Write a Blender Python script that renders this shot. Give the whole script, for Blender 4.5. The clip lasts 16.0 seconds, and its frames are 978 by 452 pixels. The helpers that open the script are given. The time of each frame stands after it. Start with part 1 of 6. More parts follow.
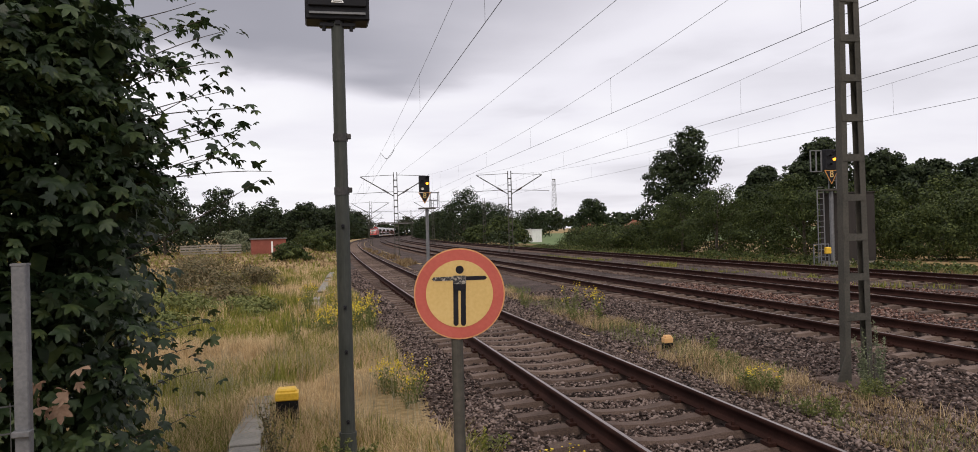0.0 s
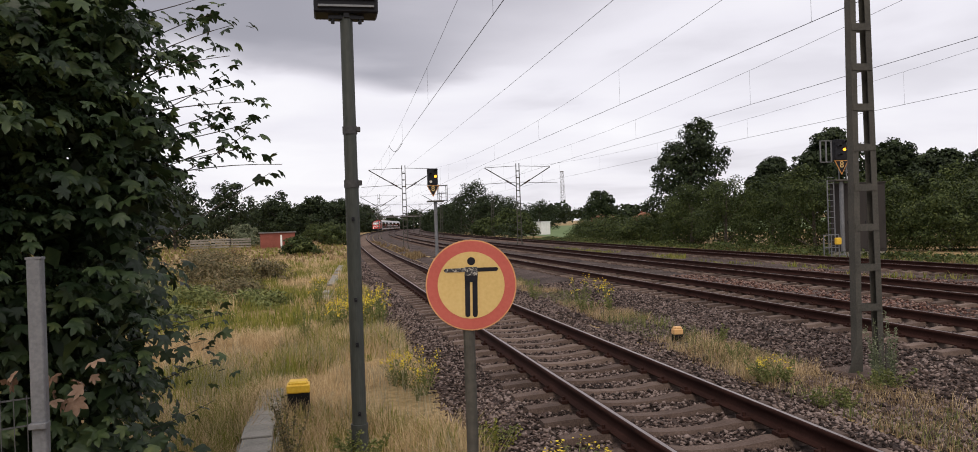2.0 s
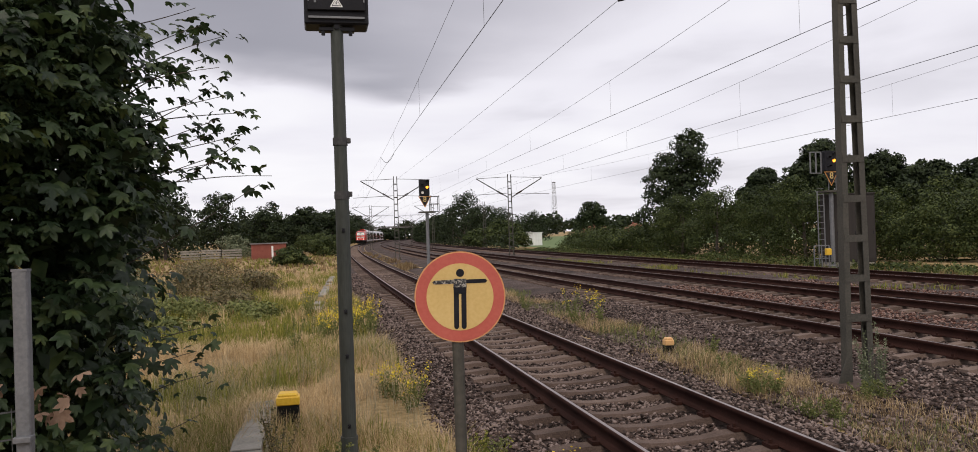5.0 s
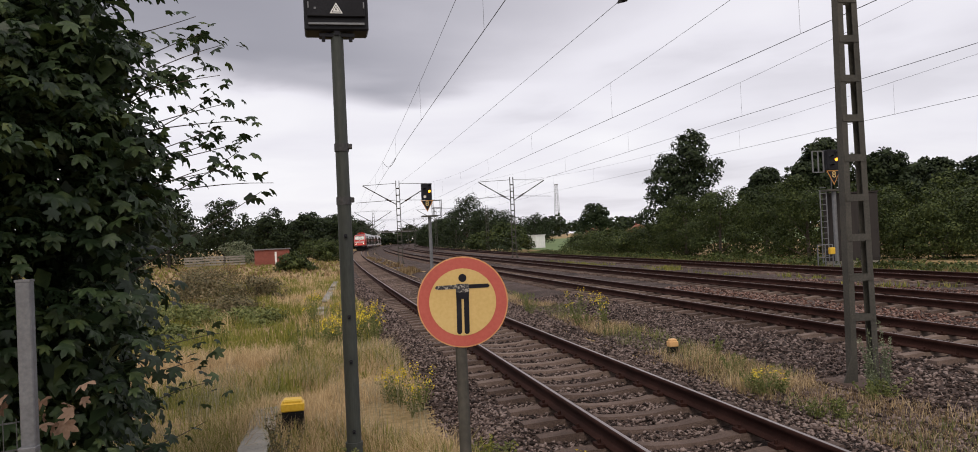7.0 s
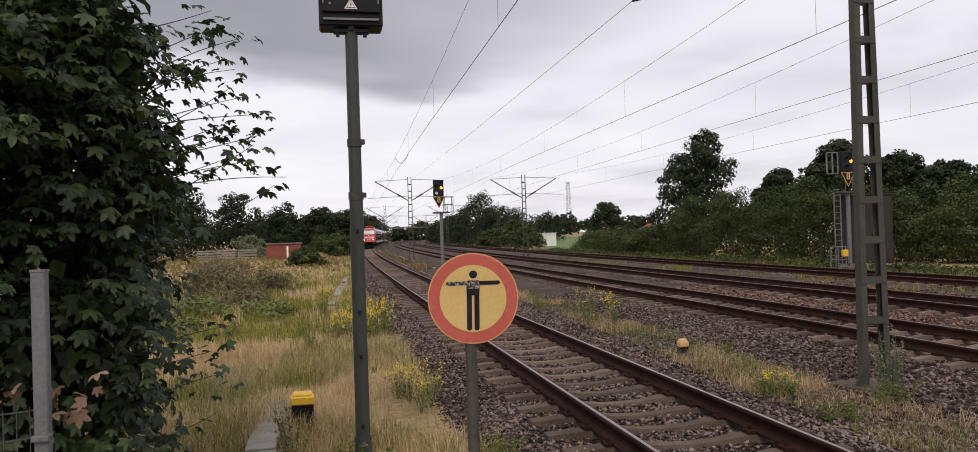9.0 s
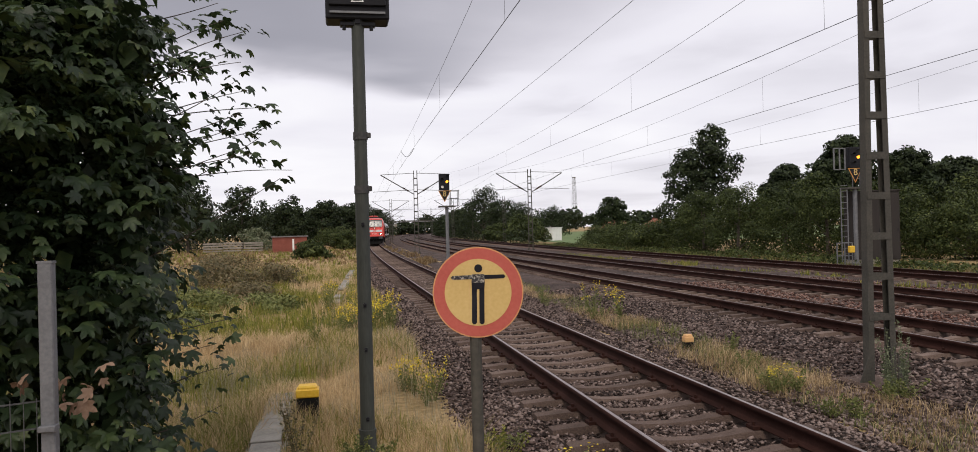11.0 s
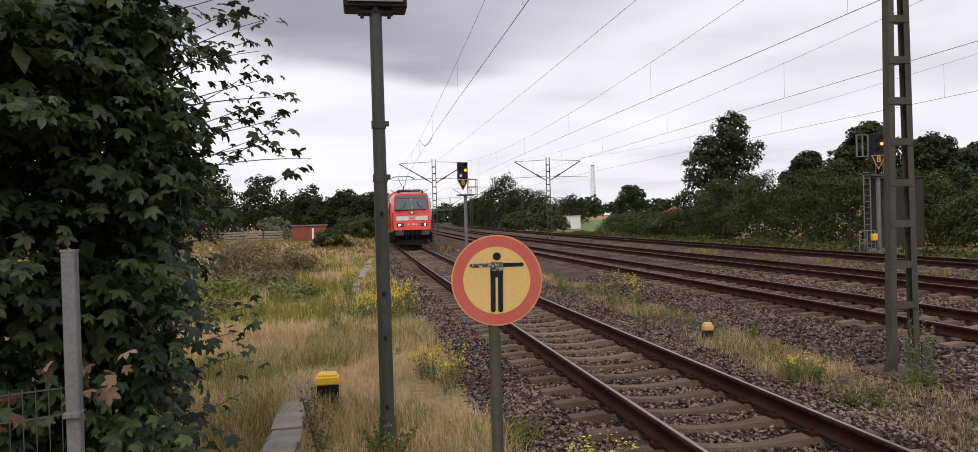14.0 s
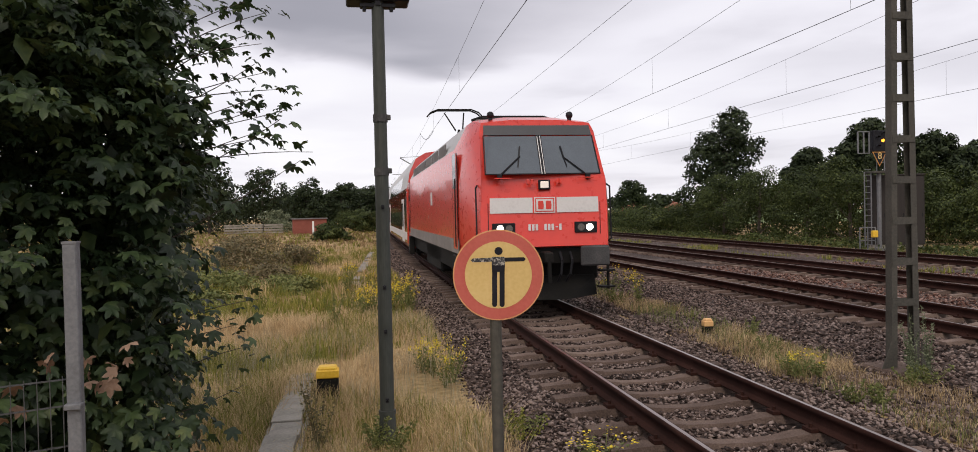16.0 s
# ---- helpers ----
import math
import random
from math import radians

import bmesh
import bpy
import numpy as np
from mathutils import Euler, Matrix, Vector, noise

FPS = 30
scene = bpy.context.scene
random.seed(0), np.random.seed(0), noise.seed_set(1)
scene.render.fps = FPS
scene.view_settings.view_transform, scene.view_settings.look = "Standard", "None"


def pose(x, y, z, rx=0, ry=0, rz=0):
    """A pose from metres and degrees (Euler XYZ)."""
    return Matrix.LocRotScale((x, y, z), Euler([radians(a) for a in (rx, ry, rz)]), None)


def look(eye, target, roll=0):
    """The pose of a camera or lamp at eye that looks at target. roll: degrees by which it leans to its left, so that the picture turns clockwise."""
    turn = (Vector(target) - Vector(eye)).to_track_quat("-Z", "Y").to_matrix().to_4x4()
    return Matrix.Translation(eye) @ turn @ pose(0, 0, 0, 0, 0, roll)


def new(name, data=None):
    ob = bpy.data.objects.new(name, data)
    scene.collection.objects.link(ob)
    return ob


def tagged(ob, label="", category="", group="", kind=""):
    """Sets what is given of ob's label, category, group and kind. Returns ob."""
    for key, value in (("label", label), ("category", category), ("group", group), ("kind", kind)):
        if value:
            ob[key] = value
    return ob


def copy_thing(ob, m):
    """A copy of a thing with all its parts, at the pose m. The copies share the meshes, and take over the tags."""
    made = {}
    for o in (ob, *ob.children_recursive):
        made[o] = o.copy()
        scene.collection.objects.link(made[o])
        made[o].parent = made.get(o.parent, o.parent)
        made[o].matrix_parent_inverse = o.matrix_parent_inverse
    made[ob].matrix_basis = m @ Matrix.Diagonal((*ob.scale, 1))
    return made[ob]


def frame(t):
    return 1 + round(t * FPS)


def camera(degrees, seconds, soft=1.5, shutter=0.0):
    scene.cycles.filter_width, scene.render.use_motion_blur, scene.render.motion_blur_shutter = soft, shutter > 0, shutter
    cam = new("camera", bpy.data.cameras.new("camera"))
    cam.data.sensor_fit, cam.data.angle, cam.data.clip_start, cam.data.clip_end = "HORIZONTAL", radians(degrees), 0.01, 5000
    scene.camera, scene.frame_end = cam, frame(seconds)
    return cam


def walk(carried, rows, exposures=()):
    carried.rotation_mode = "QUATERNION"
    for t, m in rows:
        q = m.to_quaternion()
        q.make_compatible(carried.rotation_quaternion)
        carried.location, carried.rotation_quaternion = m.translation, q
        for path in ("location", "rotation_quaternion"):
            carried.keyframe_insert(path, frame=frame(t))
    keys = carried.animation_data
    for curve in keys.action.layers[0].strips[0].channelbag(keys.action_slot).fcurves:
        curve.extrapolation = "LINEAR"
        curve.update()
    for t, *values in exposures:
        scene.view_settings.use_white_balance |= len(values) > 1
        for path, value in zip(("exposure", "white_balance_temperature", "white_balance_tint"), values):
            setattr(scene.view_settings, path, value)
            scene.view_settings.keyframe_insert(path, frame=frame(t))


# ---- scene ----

cam = camera(63.986, 16.0, soft=0.85)
walk(cam, [
    (0, pose(-0.009, -0.001, 1.896, 90.296, 1.555, -12.384)),
    (0.5, pose(-0.014, -0.012, 1.898, 90.717, 1.654, -11.518)),
    (1, pose(-0.023, -0.016, 1.897, 89.923, 1.507, -10.993)),
    (1.5, pose(-0.027, 0.001, 1.893, 89.953, 1.659, -11.167)),
    (2, pose(-0.024, 0.000, 1.890, 89.777, 1.867, -11.777)),
    (2.5, pose(-0.015, 0.030, 1.889, 89.500, 2.046, -12.101)),
    (3, pose(-0.014, -0.002, 1.892, 89.900, 2.030, -12.337)),
    (3.5, pose(-0.010, -0.002, 1.894, 90.147, 1.789, -12.681)),
    (4, pose(-0.011, -0.004, 1.893, 90.463, 1.911, -12.589)),
    (6.5, pose(-0.005, -0.006, 1.899, 90.583, 1.845, -11.957)),
    (7, pose(-0.004, -0.008, 1.902, 90.782, 2.604, -12.150)),
    (7.5, pose(-0.002, 0.002, 1.905, 91.953, 2.588, -12.771)),
    (8, pose(-0.006, -0.008, 1.903, 91.481, 1.115, -12.522)),
    (8.5, pose(-0.000, -0.010, 1.901, 90.882, 1.583, -11.510)),
    (9, pose(-0.005, -0.010, 1.900, 90.613, 1.792, -11.334)),
    (11.5, pose(-0.003, -0.006, 1.899, 90.180, 1.417, -10.729)),
    (12, pose(0.001, 0.003, 1.900, 90.136, 1.581, -10.335)),
    (12.5, pose(-0.000, 0.000, 1.900, 89.900, 1.780, -10.050)),
    (13, pose(0.004, 0.006, 1.901, 89.794, 1.980, -9.965)),
    (13.5, pose(0.001, 0.003, 1.897, 89.585, 2.063, -9.831)),
    (14, pose(-0.002, 0.003, 1.896, 89.394, 1.615, -9.577)),
    (14.5, pose(0.002, 0.015, 1.895, 88.706, 1.946, -9.239)),
    (15, pose(0.004, 0.019, 1.896, 88.808, 1.819, -9.321)),
    (15.5, pose(-0.000, 0.014, 1.895, 89.178, 1.591, -9.414)),
    (16, pose(-0.010, 0.008, 1.897, 88.983, 1.240, -9.559)),
], exposures=[(0, -0.03), (6.5, -0.06), (7.7, -0.12), (9, -0.07), (12.5, -0.03), (14.5, 0.0), (16, 0.0)])

# ---- world and light ----
world = bpy.data.worlds.new("overcast_sky")
scene.world = world
world.use_nodes = True
wn, wl = world.node_tree.nodes, world.node_tree.links
wn.clear()


def wnode(kind, **values):
    n = wn.new(kind)
    for k, v in values.items():
        n.inputs[k].default_value = v
    return n


def wmath(op, a, b=None):
    n = wn.new("ShaderNodeMath")
    n.operation = op
    for i, v in enumerate((a, b)):
        if v is None:
            continue
        if isinstance(v, (int, float)):
            n.inputs[i].default_value = v
        else:
            wl.new(v, n.inputs[i])
    return n.outputs[0]


SUN_ELEVATION, SUN_ROTATION = 48, 200
sky = wn.new("ShaderNodeTexSky")
sky.sky_type, sky.sun_disc = "NISHITA", False
sky.sun_elevation, sky.sun_rotation = radians(SUN_ELEVATION), radians(SUN_ROTATION)
coord = wn.new("ShaderNodeTexCoord")
sep = wn.new("ShaderNodeSeparateXYZ")
wl.new(coord.outputs["Generated"], sep.inputs[0])
high = wmath("MAXIMUM", wmath("ADD", sep.outputs[2], 0.10), 0.05)
flat = wn.new("ShaderNodeCombineXYZ")
wl.new(wmath("DIVIDE", sep.outputs[0], high), flat.inputs[0])
wl.new(wmath("DIVIDE", sep.outputs[1], high), flat.inputs[1])
shift = wn.new("ShaderNodeVectorMath")
shift.inputs[1].default_value = (5.3, 1.9, 0.0)
wl.new(flat.outputs[0], shift.inputs[0])
clouds = wnode("ShaderNodeTexNoise", Scale=0.9, Detail=5.0, Roughness=0.5, Distortion=0.35)
wl.new(shift.outputs[0], clouds.inputs["Vector"])
broad = wnode("ShaderNodeTexNoise", Scale=0.45, Detail=3.0, Roughness=0.5)
wl.new(shift.outputs[0], broad.inputs["Vector"])


def eased(value, low, top):
    n = wn.new("ShaderNodeMapRange")
    n.interpolation_type = "SMOOTHSTEP"
    n.inputs["From Min"].default_value, n.inputs["From Max"].default_value = low, top
    wl.new(value, n.inputs[0])
    return n.outputs[0]


# a heavy cloud bank ahead, frayed by noise, thinning to the right and towards the horizon
wobble = wmath("ADD", wmath("MULTIPLY", wmath("SUBTRACT", clouds.outputs[0], 0.5), 2.0), wmath("MULTIPLY", wmath("SUBTRACT", broad.outputs[0], 0.5), 2.2))
ahead = wmath("ADD", wmath("DIVIDE", sep.outputs[1], high), wobble)
aside = wmath("ADD", wmath("DIVIDE", sep.outputs[0], high), wobble)
edge = wmath("ADD", ahead, wmath("MULTIPLY", wmath("SUBTRACT", 1.0, eased(aside, -0.7, 0.15)), 0.5))
bank = wmath("MULTIPLY", wmath("SUBTRACT", 1.0, eased(edge, 3.15, 3.65)), eased(ahead, 0.6, 2.0))
bank = wmath("MULTIPLY", bank, wmath("SUBTRACT", 1.0, wmath("MULTIPLY", eased(aside, -0.15, 1.25), 0.88)))
grain = wmath("ADD", wmath("MULTIPLY", wmath("SUBTRACT", clouds.outputs[0], 0.5), 0.62), wmath("MULTIPLY", wmath("SUBTRACT", broad.outputs[0], 0.5), 0.34))
veil = wmath("MULTIPLY", eased(aside, 0.5, 2.6), 0.09)
depth = wmath("ADD", wmath("ADD", wmath("MULTIPLY", bank, 0.58), veil), wmath("ADD", grain, 0.12))
ramp = wn.new("ShaderNodeValToRGB")
stops = ((0.0, (0.965, 0.945, 0.985, 1)), (0.22, (0.865, 0.84, 0.905, 1)), (0.42, (0.67, 0.645, 0.705, 1)), (0.66, (0.38, 0.37, 0.42, 1)), (1.0, (0.25, 0.245, 0.285, 1)))
for i, (at, colour) in enumerate(stops):
    e = ramp.color_ramp.elements[i] if i < 2 else ramp.color_ramp.elements.new(at)
    e.position, e.color = at, colour
wl.new(depth, ramp.inputs[0])
cloud_light, clear_light, both = wn.new("ShaderNodeBackground"), wn.new("ShaderNodeBackground"), wn.new("ShaderNodeAddShader")
wl.new(ramp.outputs[0], cloud_light.inputs[0])
cloud_light.inputs[1].default_value = 1.0
wl.new(sky.outputs[0], clear_light.inputs[0])
clear_light.inputs[1].default_value = 0.006
wl.new(cloud_light.outputs[0], both.inputs[0])
wl.new(clear_light.outputs[0], both.inputs[1])
wl.new(both.outputs[0], wn.new("ShaderNodeOutputWorld").inputs[0])

sun = new("sun", bpy.data.lights.new("sun", "SUN"))
sun.data.energy, sun.data.angle, sun.data.color = 1.6, radians(28), (1.0, 0.87, 0.73)
sun.matrix_world = look((0, 0, 60), (0 + math.sin(radians(SUN_ROTATION)) * -40, math.cos(radians(SUN_ROTATION)) * -40, 60 - 40 * math.tan(radians(SUN_ELEVATION))))

# ---- materials ----
def material(name, colours, scale=6.0, rough=(0.6, 0.9), metal=0.0, bump=0.0, bump_scale=40.0, fine=None, island=0.0, piece=0.0, thin=0.0, stops=None, stretch=(1, 1, 1), coat=0.0, shine=0.5):
    """A node material: colours blended by noise at a large scale and by fine grain, with optional bump, per-island or per-object variation."""
    m = bpy.data.materials.new(name)
    m.use_nodes = True
    n, l = m.node_tree.nodes, m.node_tree.links
    n.clear()
    bsdf, out = n.new("ShaderNodeBsdfPrincipled"), n.new("ShaderNodeOutputMaterial")
    co, mp = n.new("ShaderNodeTexCoord"), n.new("ShaderNodeMapping")
    mp.inputs["Scale"].default_value = stretch
    l.new(co.outputs["Object"], mp.inputs[0])
    big = n.new("ShaderNodeTexNoise")
    big.inputs["Scale"].default_value, big.inputs["Detail"].default_value = scale, 5
    big.inputs["Roughness"].default_value = 0.6
    l.new(mp.outputs[0], big.inputs["Vector"])
    small = n.new("ShaderNodeTexNoise")
    small.inputs["Scale"].default_value, small.inputs["Detail"].default_value = fine or bump_scale, 4
    l.new(mp.outputs[0], small.inputs["Vector"])
    mix = n.new("ShaderNodeMath")
    mix.operation = "MULTIPLY_ADD"
    l.new(small.outputs[0], mix.inputs[0])
    mix.inputs[1].default_value = 0.45
    half = n.new("ShaderNodeMath")
    half.operation = "MULTIPLY"
    l.new(big.outputs[0], half.inputs[0])
    half.inputs[1].default_value = 0.55
    l.new(half.outputs[0], mix.inputs[2])
    value = mix.outputs[0]
    if island or piece:
        src = n.new("ShaderNodeNewGeometry") if island else n.new("ShaderNodeObjectInfo")
        sub = n.new("ShaderNodeMath")
        sub.operation = "MULTIPLY_ADD"
        l.new(src.outputs["Random Per Island" if island else "Random"], sub.inputs[0])
        sub.inputs[1].default_value = island or piece
        sub.inputs[2].default_value = -(island or piece) / 2
        add = n.new("ShaderNodeMath")
        l.new(value, add.inputs[0])
        l.new(sub.outputs[0], add.inputs[1])
        value = add.outputs[0]
    ramp = n.new("ShaderNodeValToRGB")
    stops = stops or [0.32 + 0.36 * i / max(1, len(colours) - 1) for i in range(len(colours))]
    for i, (c, at) in enumerate(zip(colours, stops)):
        e = ramp.color_ramp.elements[i] if i < 2 else ramp.color_ramp.elements.new(at)
        e.position, e.color = at, (*c, 1)
    l.new(value, ramp.inputs[0])
    l.new(ramp.outputs[0], bsdf.inputs["Base Color"])
    rr = n.new("ShaderNodeMapRange")
    rr.inputs["To Min"].default_value, rr.inputs["To Max"].default_value = rough
    l.new(small.outputs[0], rr.inputs[0])
    l.new(rr.outputs[0], bsdf.inputs["Roughness"])
    bsdf.inputs["Metallic"].default_value = metal
    bsdf.inputs["Specular IOR Level"].default_value = shine
    bsdf.inputs["Coat Weight"].default_value = coat
    if bump:
        b = n.new("ShaderNodeBump")
        b.inputs["Strength"].default_value, b.inputs["Distance"].default_value = 1.0, bump
        l.new(small.outputs[0], b.inputs["Height"])
        l.new(b.outputs[0], bsdf.inputs["Normal"])
    if thin:
        tr, ms = n.new("ShaderNodeBsdfTranslucent"), n.new("ShaderNodeMixShader")
        l.new(ramp.outputs[0], tr.inputs[0])
        ms.inputs[0].default_value = thin
        l.new(bsdf.outputs[0], ms.inputs[1])
        l.new(tr.outputs[0], ms.inputs[2])
        l.new(ms.outputs[0], out.inputs[0])
    else:
        l.new(bsdf.outputs[0], out.inputs[0])
    return m


def glowing(name, colour, strength):
    m = bpy.data.materials.new(name)
    m.use_nodes = True
    b = m.node_tree.nodes["Principled BSDF"]
    b.inputs["Base Color"].default_value = (*colour, 1)
    b.inputs["Emission Color"].default_value = (*colour, 1)
    b.inputs["Emission Strength"].default_value = strength
    return m


def glass(name, tint=(0.02, 0.025, 0.03), rough=0.05):
    m = material(name, [tint, tuple(c * 1.6 for c in tint)], scale=1.5, rough=(rough, rough + 0.06))
    m.node_tree.nodes["Principled BSDF"].inputs["Specular IOR Level"].default_value = 0.9
    return m


M_GROUND = material("dry_soil_and_turf", [(0.123, 0.0945, 0.035), (0.224, 0.158, 0.07), (0.347, 0.247, 0.125), (0.437, 0.315, 0.17)], scale=0.35, bump=0.05, bump_scale=9, rough=(0.85, 1), shine=0.2)
# bed colour is darkened for the shade in gaps between the loose stones
M_BALLAST = material("crushed_stone_bed_gap_shade", [(0.012, 0.008, 0.0068), (0.037, 0.025, 0.021), (0.088, 0.062, 0.053), (0.16, 0.118, 0.102)], scale=0.5, bump=0.06, bump_scale=17, rough=(0.8, 0.98), shine=0.2)
M_STONE = material("crushed_stone", [(0.019, 0.0125, 0.0105), (0.062, 0.042, 0.0355), (0.122, 0.086, 0.0745), (0.235, 0.18, 0.16)], scale=0.6, fine=30, island=0.55, rough=(0.75, 0.95), shine=0.2)
M_STONE_RED = material("rusty_crushed_stone", [(0.04, 0.018, 0.0138), (0.105, 0.052, 0.038), (0.175, 0.092, 0.07), (0.25, 0.168, 0.14)], scale=0.6, fine=30, island=0.6, rough=(0.75, 0.95), shine=0.2)
M_SLEEPER = material("weathered_concrete_sleeper", [(0.0539, 0.0367, 0.0298), (0.119, 0.0839, 0.0687), (0.199, 0.147, 0.121)], scale=1.6, fine=60, bump=0.004, bump_scale=60, piece=0.25, rough=(0.8, 0.98), shine=0.2)
M_RAIL = material("rusty_rail_steel", [(0.016, 0.0065, 0.005), (0.03, 0.0125, 0.0095), (0.052, 0.023, 0.0175)], scale=2, fine=50, bump=0.001, rough=(0.75, 0.95), metal=0.0, shine=0.1)
M_RAIL_TOP = material("polished_rail_head", [(0.2, 0.16, 0.145), (0.3, 0.25, 0.23), (0.38, 0.33, 0.31)], scale=3, fine=90, rough=(0.3, 0.45), metal=1.0, stretch=(1, 0.05, 1))
M_RAIL_DULL = material("little_used_rail_head", [(0.10, 0.08, 0.075), (0.16, 0.13, 0.12), (0.20, 0.17, 0.16)], scale=3, fine=90, rough=(0.35, 0.55), metal=0.8, stretch=(1, 0.05, 1))
M_CONCRETE = material("aged_concrete", [(0.145, 0.134, 0.11), (0.23, 0.211, 0.179), (0.306, 0.279, 0.236)], scale=2.5, fine=45, bump=0.003, bump_scale=45, piece=0.15, rough=(0.8, 0.95))
M_MAST = material("grey_green_painted_steel", [(0.046, 0.0435, 0.038), (0.073, 0.069, 0.0595), (0.104, 0.095, 0.08)], scale=1.6, fine=35, bump=0.001, rough=(0.5, 0.8), metal=0.15, shine=0.15)
M_POLE = material("dark_green_painted_pole", [(0.034, 0.0385, 0.0345), (0.049, 0.054, 0.048), (0.069, 0.073, 0.065)], scale=2.2, fine=40, rough=(0.45, 0.7), bump=0.0008, stretch=(1, 1, 0.3), shine=0.3)
M_FAR_STEEL = material("galvanised_lattice_steel", [(0.12, 0.12, 0.125), (0.2, 0.2, 0.205), (0.28, 0.28, 0.28)], scale=1, rough=(0.5, 0.8), metal=0.3)
M_ZINC = material("zinc_coated_steel", [(0.11, 0.113, 0.12), (0.165, 0.168, 0.175), (0.22, 0.223, 0.23)], scale=5, fine=60, rough=(0.4, 0.6), metal=0.4)
M_POST = material("dull_grey_steel", [(0.1, 0.102, 0.11), (0.145, 0.148, 0.158), (0.19, 0.193, 0.205)], scale=5, fine=60, rough=(0.5, 0.7), metal=0.1, shine=0.3)
M_WIRE = material("dark_copper_wire", [(0.02, 0.02, 0.02), (0.05, 0.045, 0.045)], scale=2, rough=(0.5, 0.7), metal=0.5)
M_WIRE_GREY = material("weathered_zinc_wire", [(0.035, 0.036, 0.038), (0.065, 0.066, 0.068), (0.1, 0.1, 0.102)], scale=6, fine=60, rough=(0.5, 0.75), metal=0.2)
M_BLACK = material("black_painted_metal", [(0.008, 0.008, 0.010), (0.014, 0.014, 0.017), (0.022, 0.022, 0.026)], scale=3, fine=50, rough=(0.4, 0.6), shine=0.15)
M_BLACK_DUSTY = material("grimy_black_metal", [(0.003, 0.003, 0.003), (0.007, 0.0065, 0.006), (0.016, 0.014, 0.012)], scale=2, fine=30, rough=(0.6, 0.9), shine=0.2)
M_SIGN_YELLOW = material("faded_yellow_sheet", [(0.50, 0.34, 0.115), (0.56, 0.39, 0.14), (0.61, 0.44, 0.18)], scale=4, fine=60, rough=(0.45, 0.6))
M_SIGN_RED = material("faded_red_sheet", [(0.37, 0.068, 0.05), (0.43, 0.085, 0.063), (0.46, 0.105, 0.08)], scale=5, fine=60, rough=(0.45, 0.6))
M_SIGN_EDGE = material("worn_orange_edge", [(0.5, 0.22, 0.09), (0.6, 0.33, 0.14)], scale=20, rough=(0.5, 0.7))
M_SIGN_BLACK = material("worn_black_print", [(0.008, 0.008, 0.012), (0.012, 0.012, 0.017), (0.02, 0.02, 0.025)], scale=7, fine=25, rough=(0.45, 0.6), shine=0.15)
M_SIGN_WORN = material("scratched_black_print", [(0.010, 0.010, 0.014), (0.03, 0.03, 0.034), (0.30, 0.28, 0.25), (0.42, 0.38, 0.32)], scale=45, fine=140, stops=[0.44, 0.50, 0.56, 0.66], rough=(0.5, 0.7))
M_YELLOW = material("yellow_plastic", [(0.62, 0.36, 0.02), (0.72, 0.44, 0.03), (0.78, 0.52, 0.07)], scale=5, fine=40, rough=(0.4, 0.6))
M_ORANGE = material("orange_plastic", [(0.6, 0.34, 0.13), (0.7, 0.43, 0.2)], scale=5, rough=(0.4, 0.6))
M_WHITE = material("white_paint", [(0.62, 0.62, 0.6), (0.74, 0.74, 0.72), (0.8, 0.8, 0.78)], scale=3, rough=(0.5, 0.7))
M_RED = material("traffic_red_paint", [(0.56, 0.030, 0.016), (0.63, 0.036, 0.020), (0.67, 0.046, 0.026)], scale=0.6, fine=8, rough=(0.22, 0.36), coat=0.3)
M_RED_ROOF = material("dusty_dark_roof", [(0.09, 0.085, 0.085), (0.14, 0.13, 0.13), (0.2, 0.19, 0.19)], scale=0.8, fine=12, rough=(0.6, 0.85))
M_SILVER_ROOF = material("silver_grey_coach_roof", [(0.36, 0.36, 0.37), (0.45, 0.45, 0.46), (0.52, 0.52, 0.53)], scale=0.5, fine=9, rough=(0.4, 0.6))
M_BUFFER = material("worn_grey_buffer_plate", [(0.03, 0.03, 0.032), (0.055, 0.054, 0.055), (0.09, 0.086, 0.085)], scale=3, fine=40, rough=(0.5, 0.75), shine=0.25)
M_SKIRT = material("brown_grey_dusty_skirt", [(0.14, 0.12, 0.11), (0.20, 0.175, 0.16), (0.27, 0.24, 0.22)], scale=1.2, fine=18, rough=(0.6, 0.9))
M_RED_COACH = material("glossy_red_coach_paint", [(0.42, 0.028, 0.018), (0.48, 0.034, 0.022), (0.52, 0.042, 0.028)], scale=0.5, fine=7, rough=(0.16, 0.26), coat=1.0)
M_STRIPE = material("pale_grey_stripe_paint", [(0.56, 0.54, 0.53), (0.66, 0.64, 0.63), (0.70, 0.68, 0.67)], scale=2, fine=20, rough=(0.3, 0.45))
M_GLASS = glass("cab_windscreen_glass", (0.045, 0.056, 0.068), 0.03)
M_VISOR = material("dark_visor_film", [(0.03, 0.031, 0.034), (0.045, 0.046, 0.05)], scale=2, rough=(0.3, 0.45))
M_DARKGLASS = glass("tinted_window_glass", (0.02, 0.022, 0.026), 0.06)
M_LAMP = glowing("lit_headlamp", (1.0, 0.9, 0.75), 7.0)
M_LAMP_DIM = glowing("dim_top_headlamp", (0.75, 0.68, 0.6), 0.35)
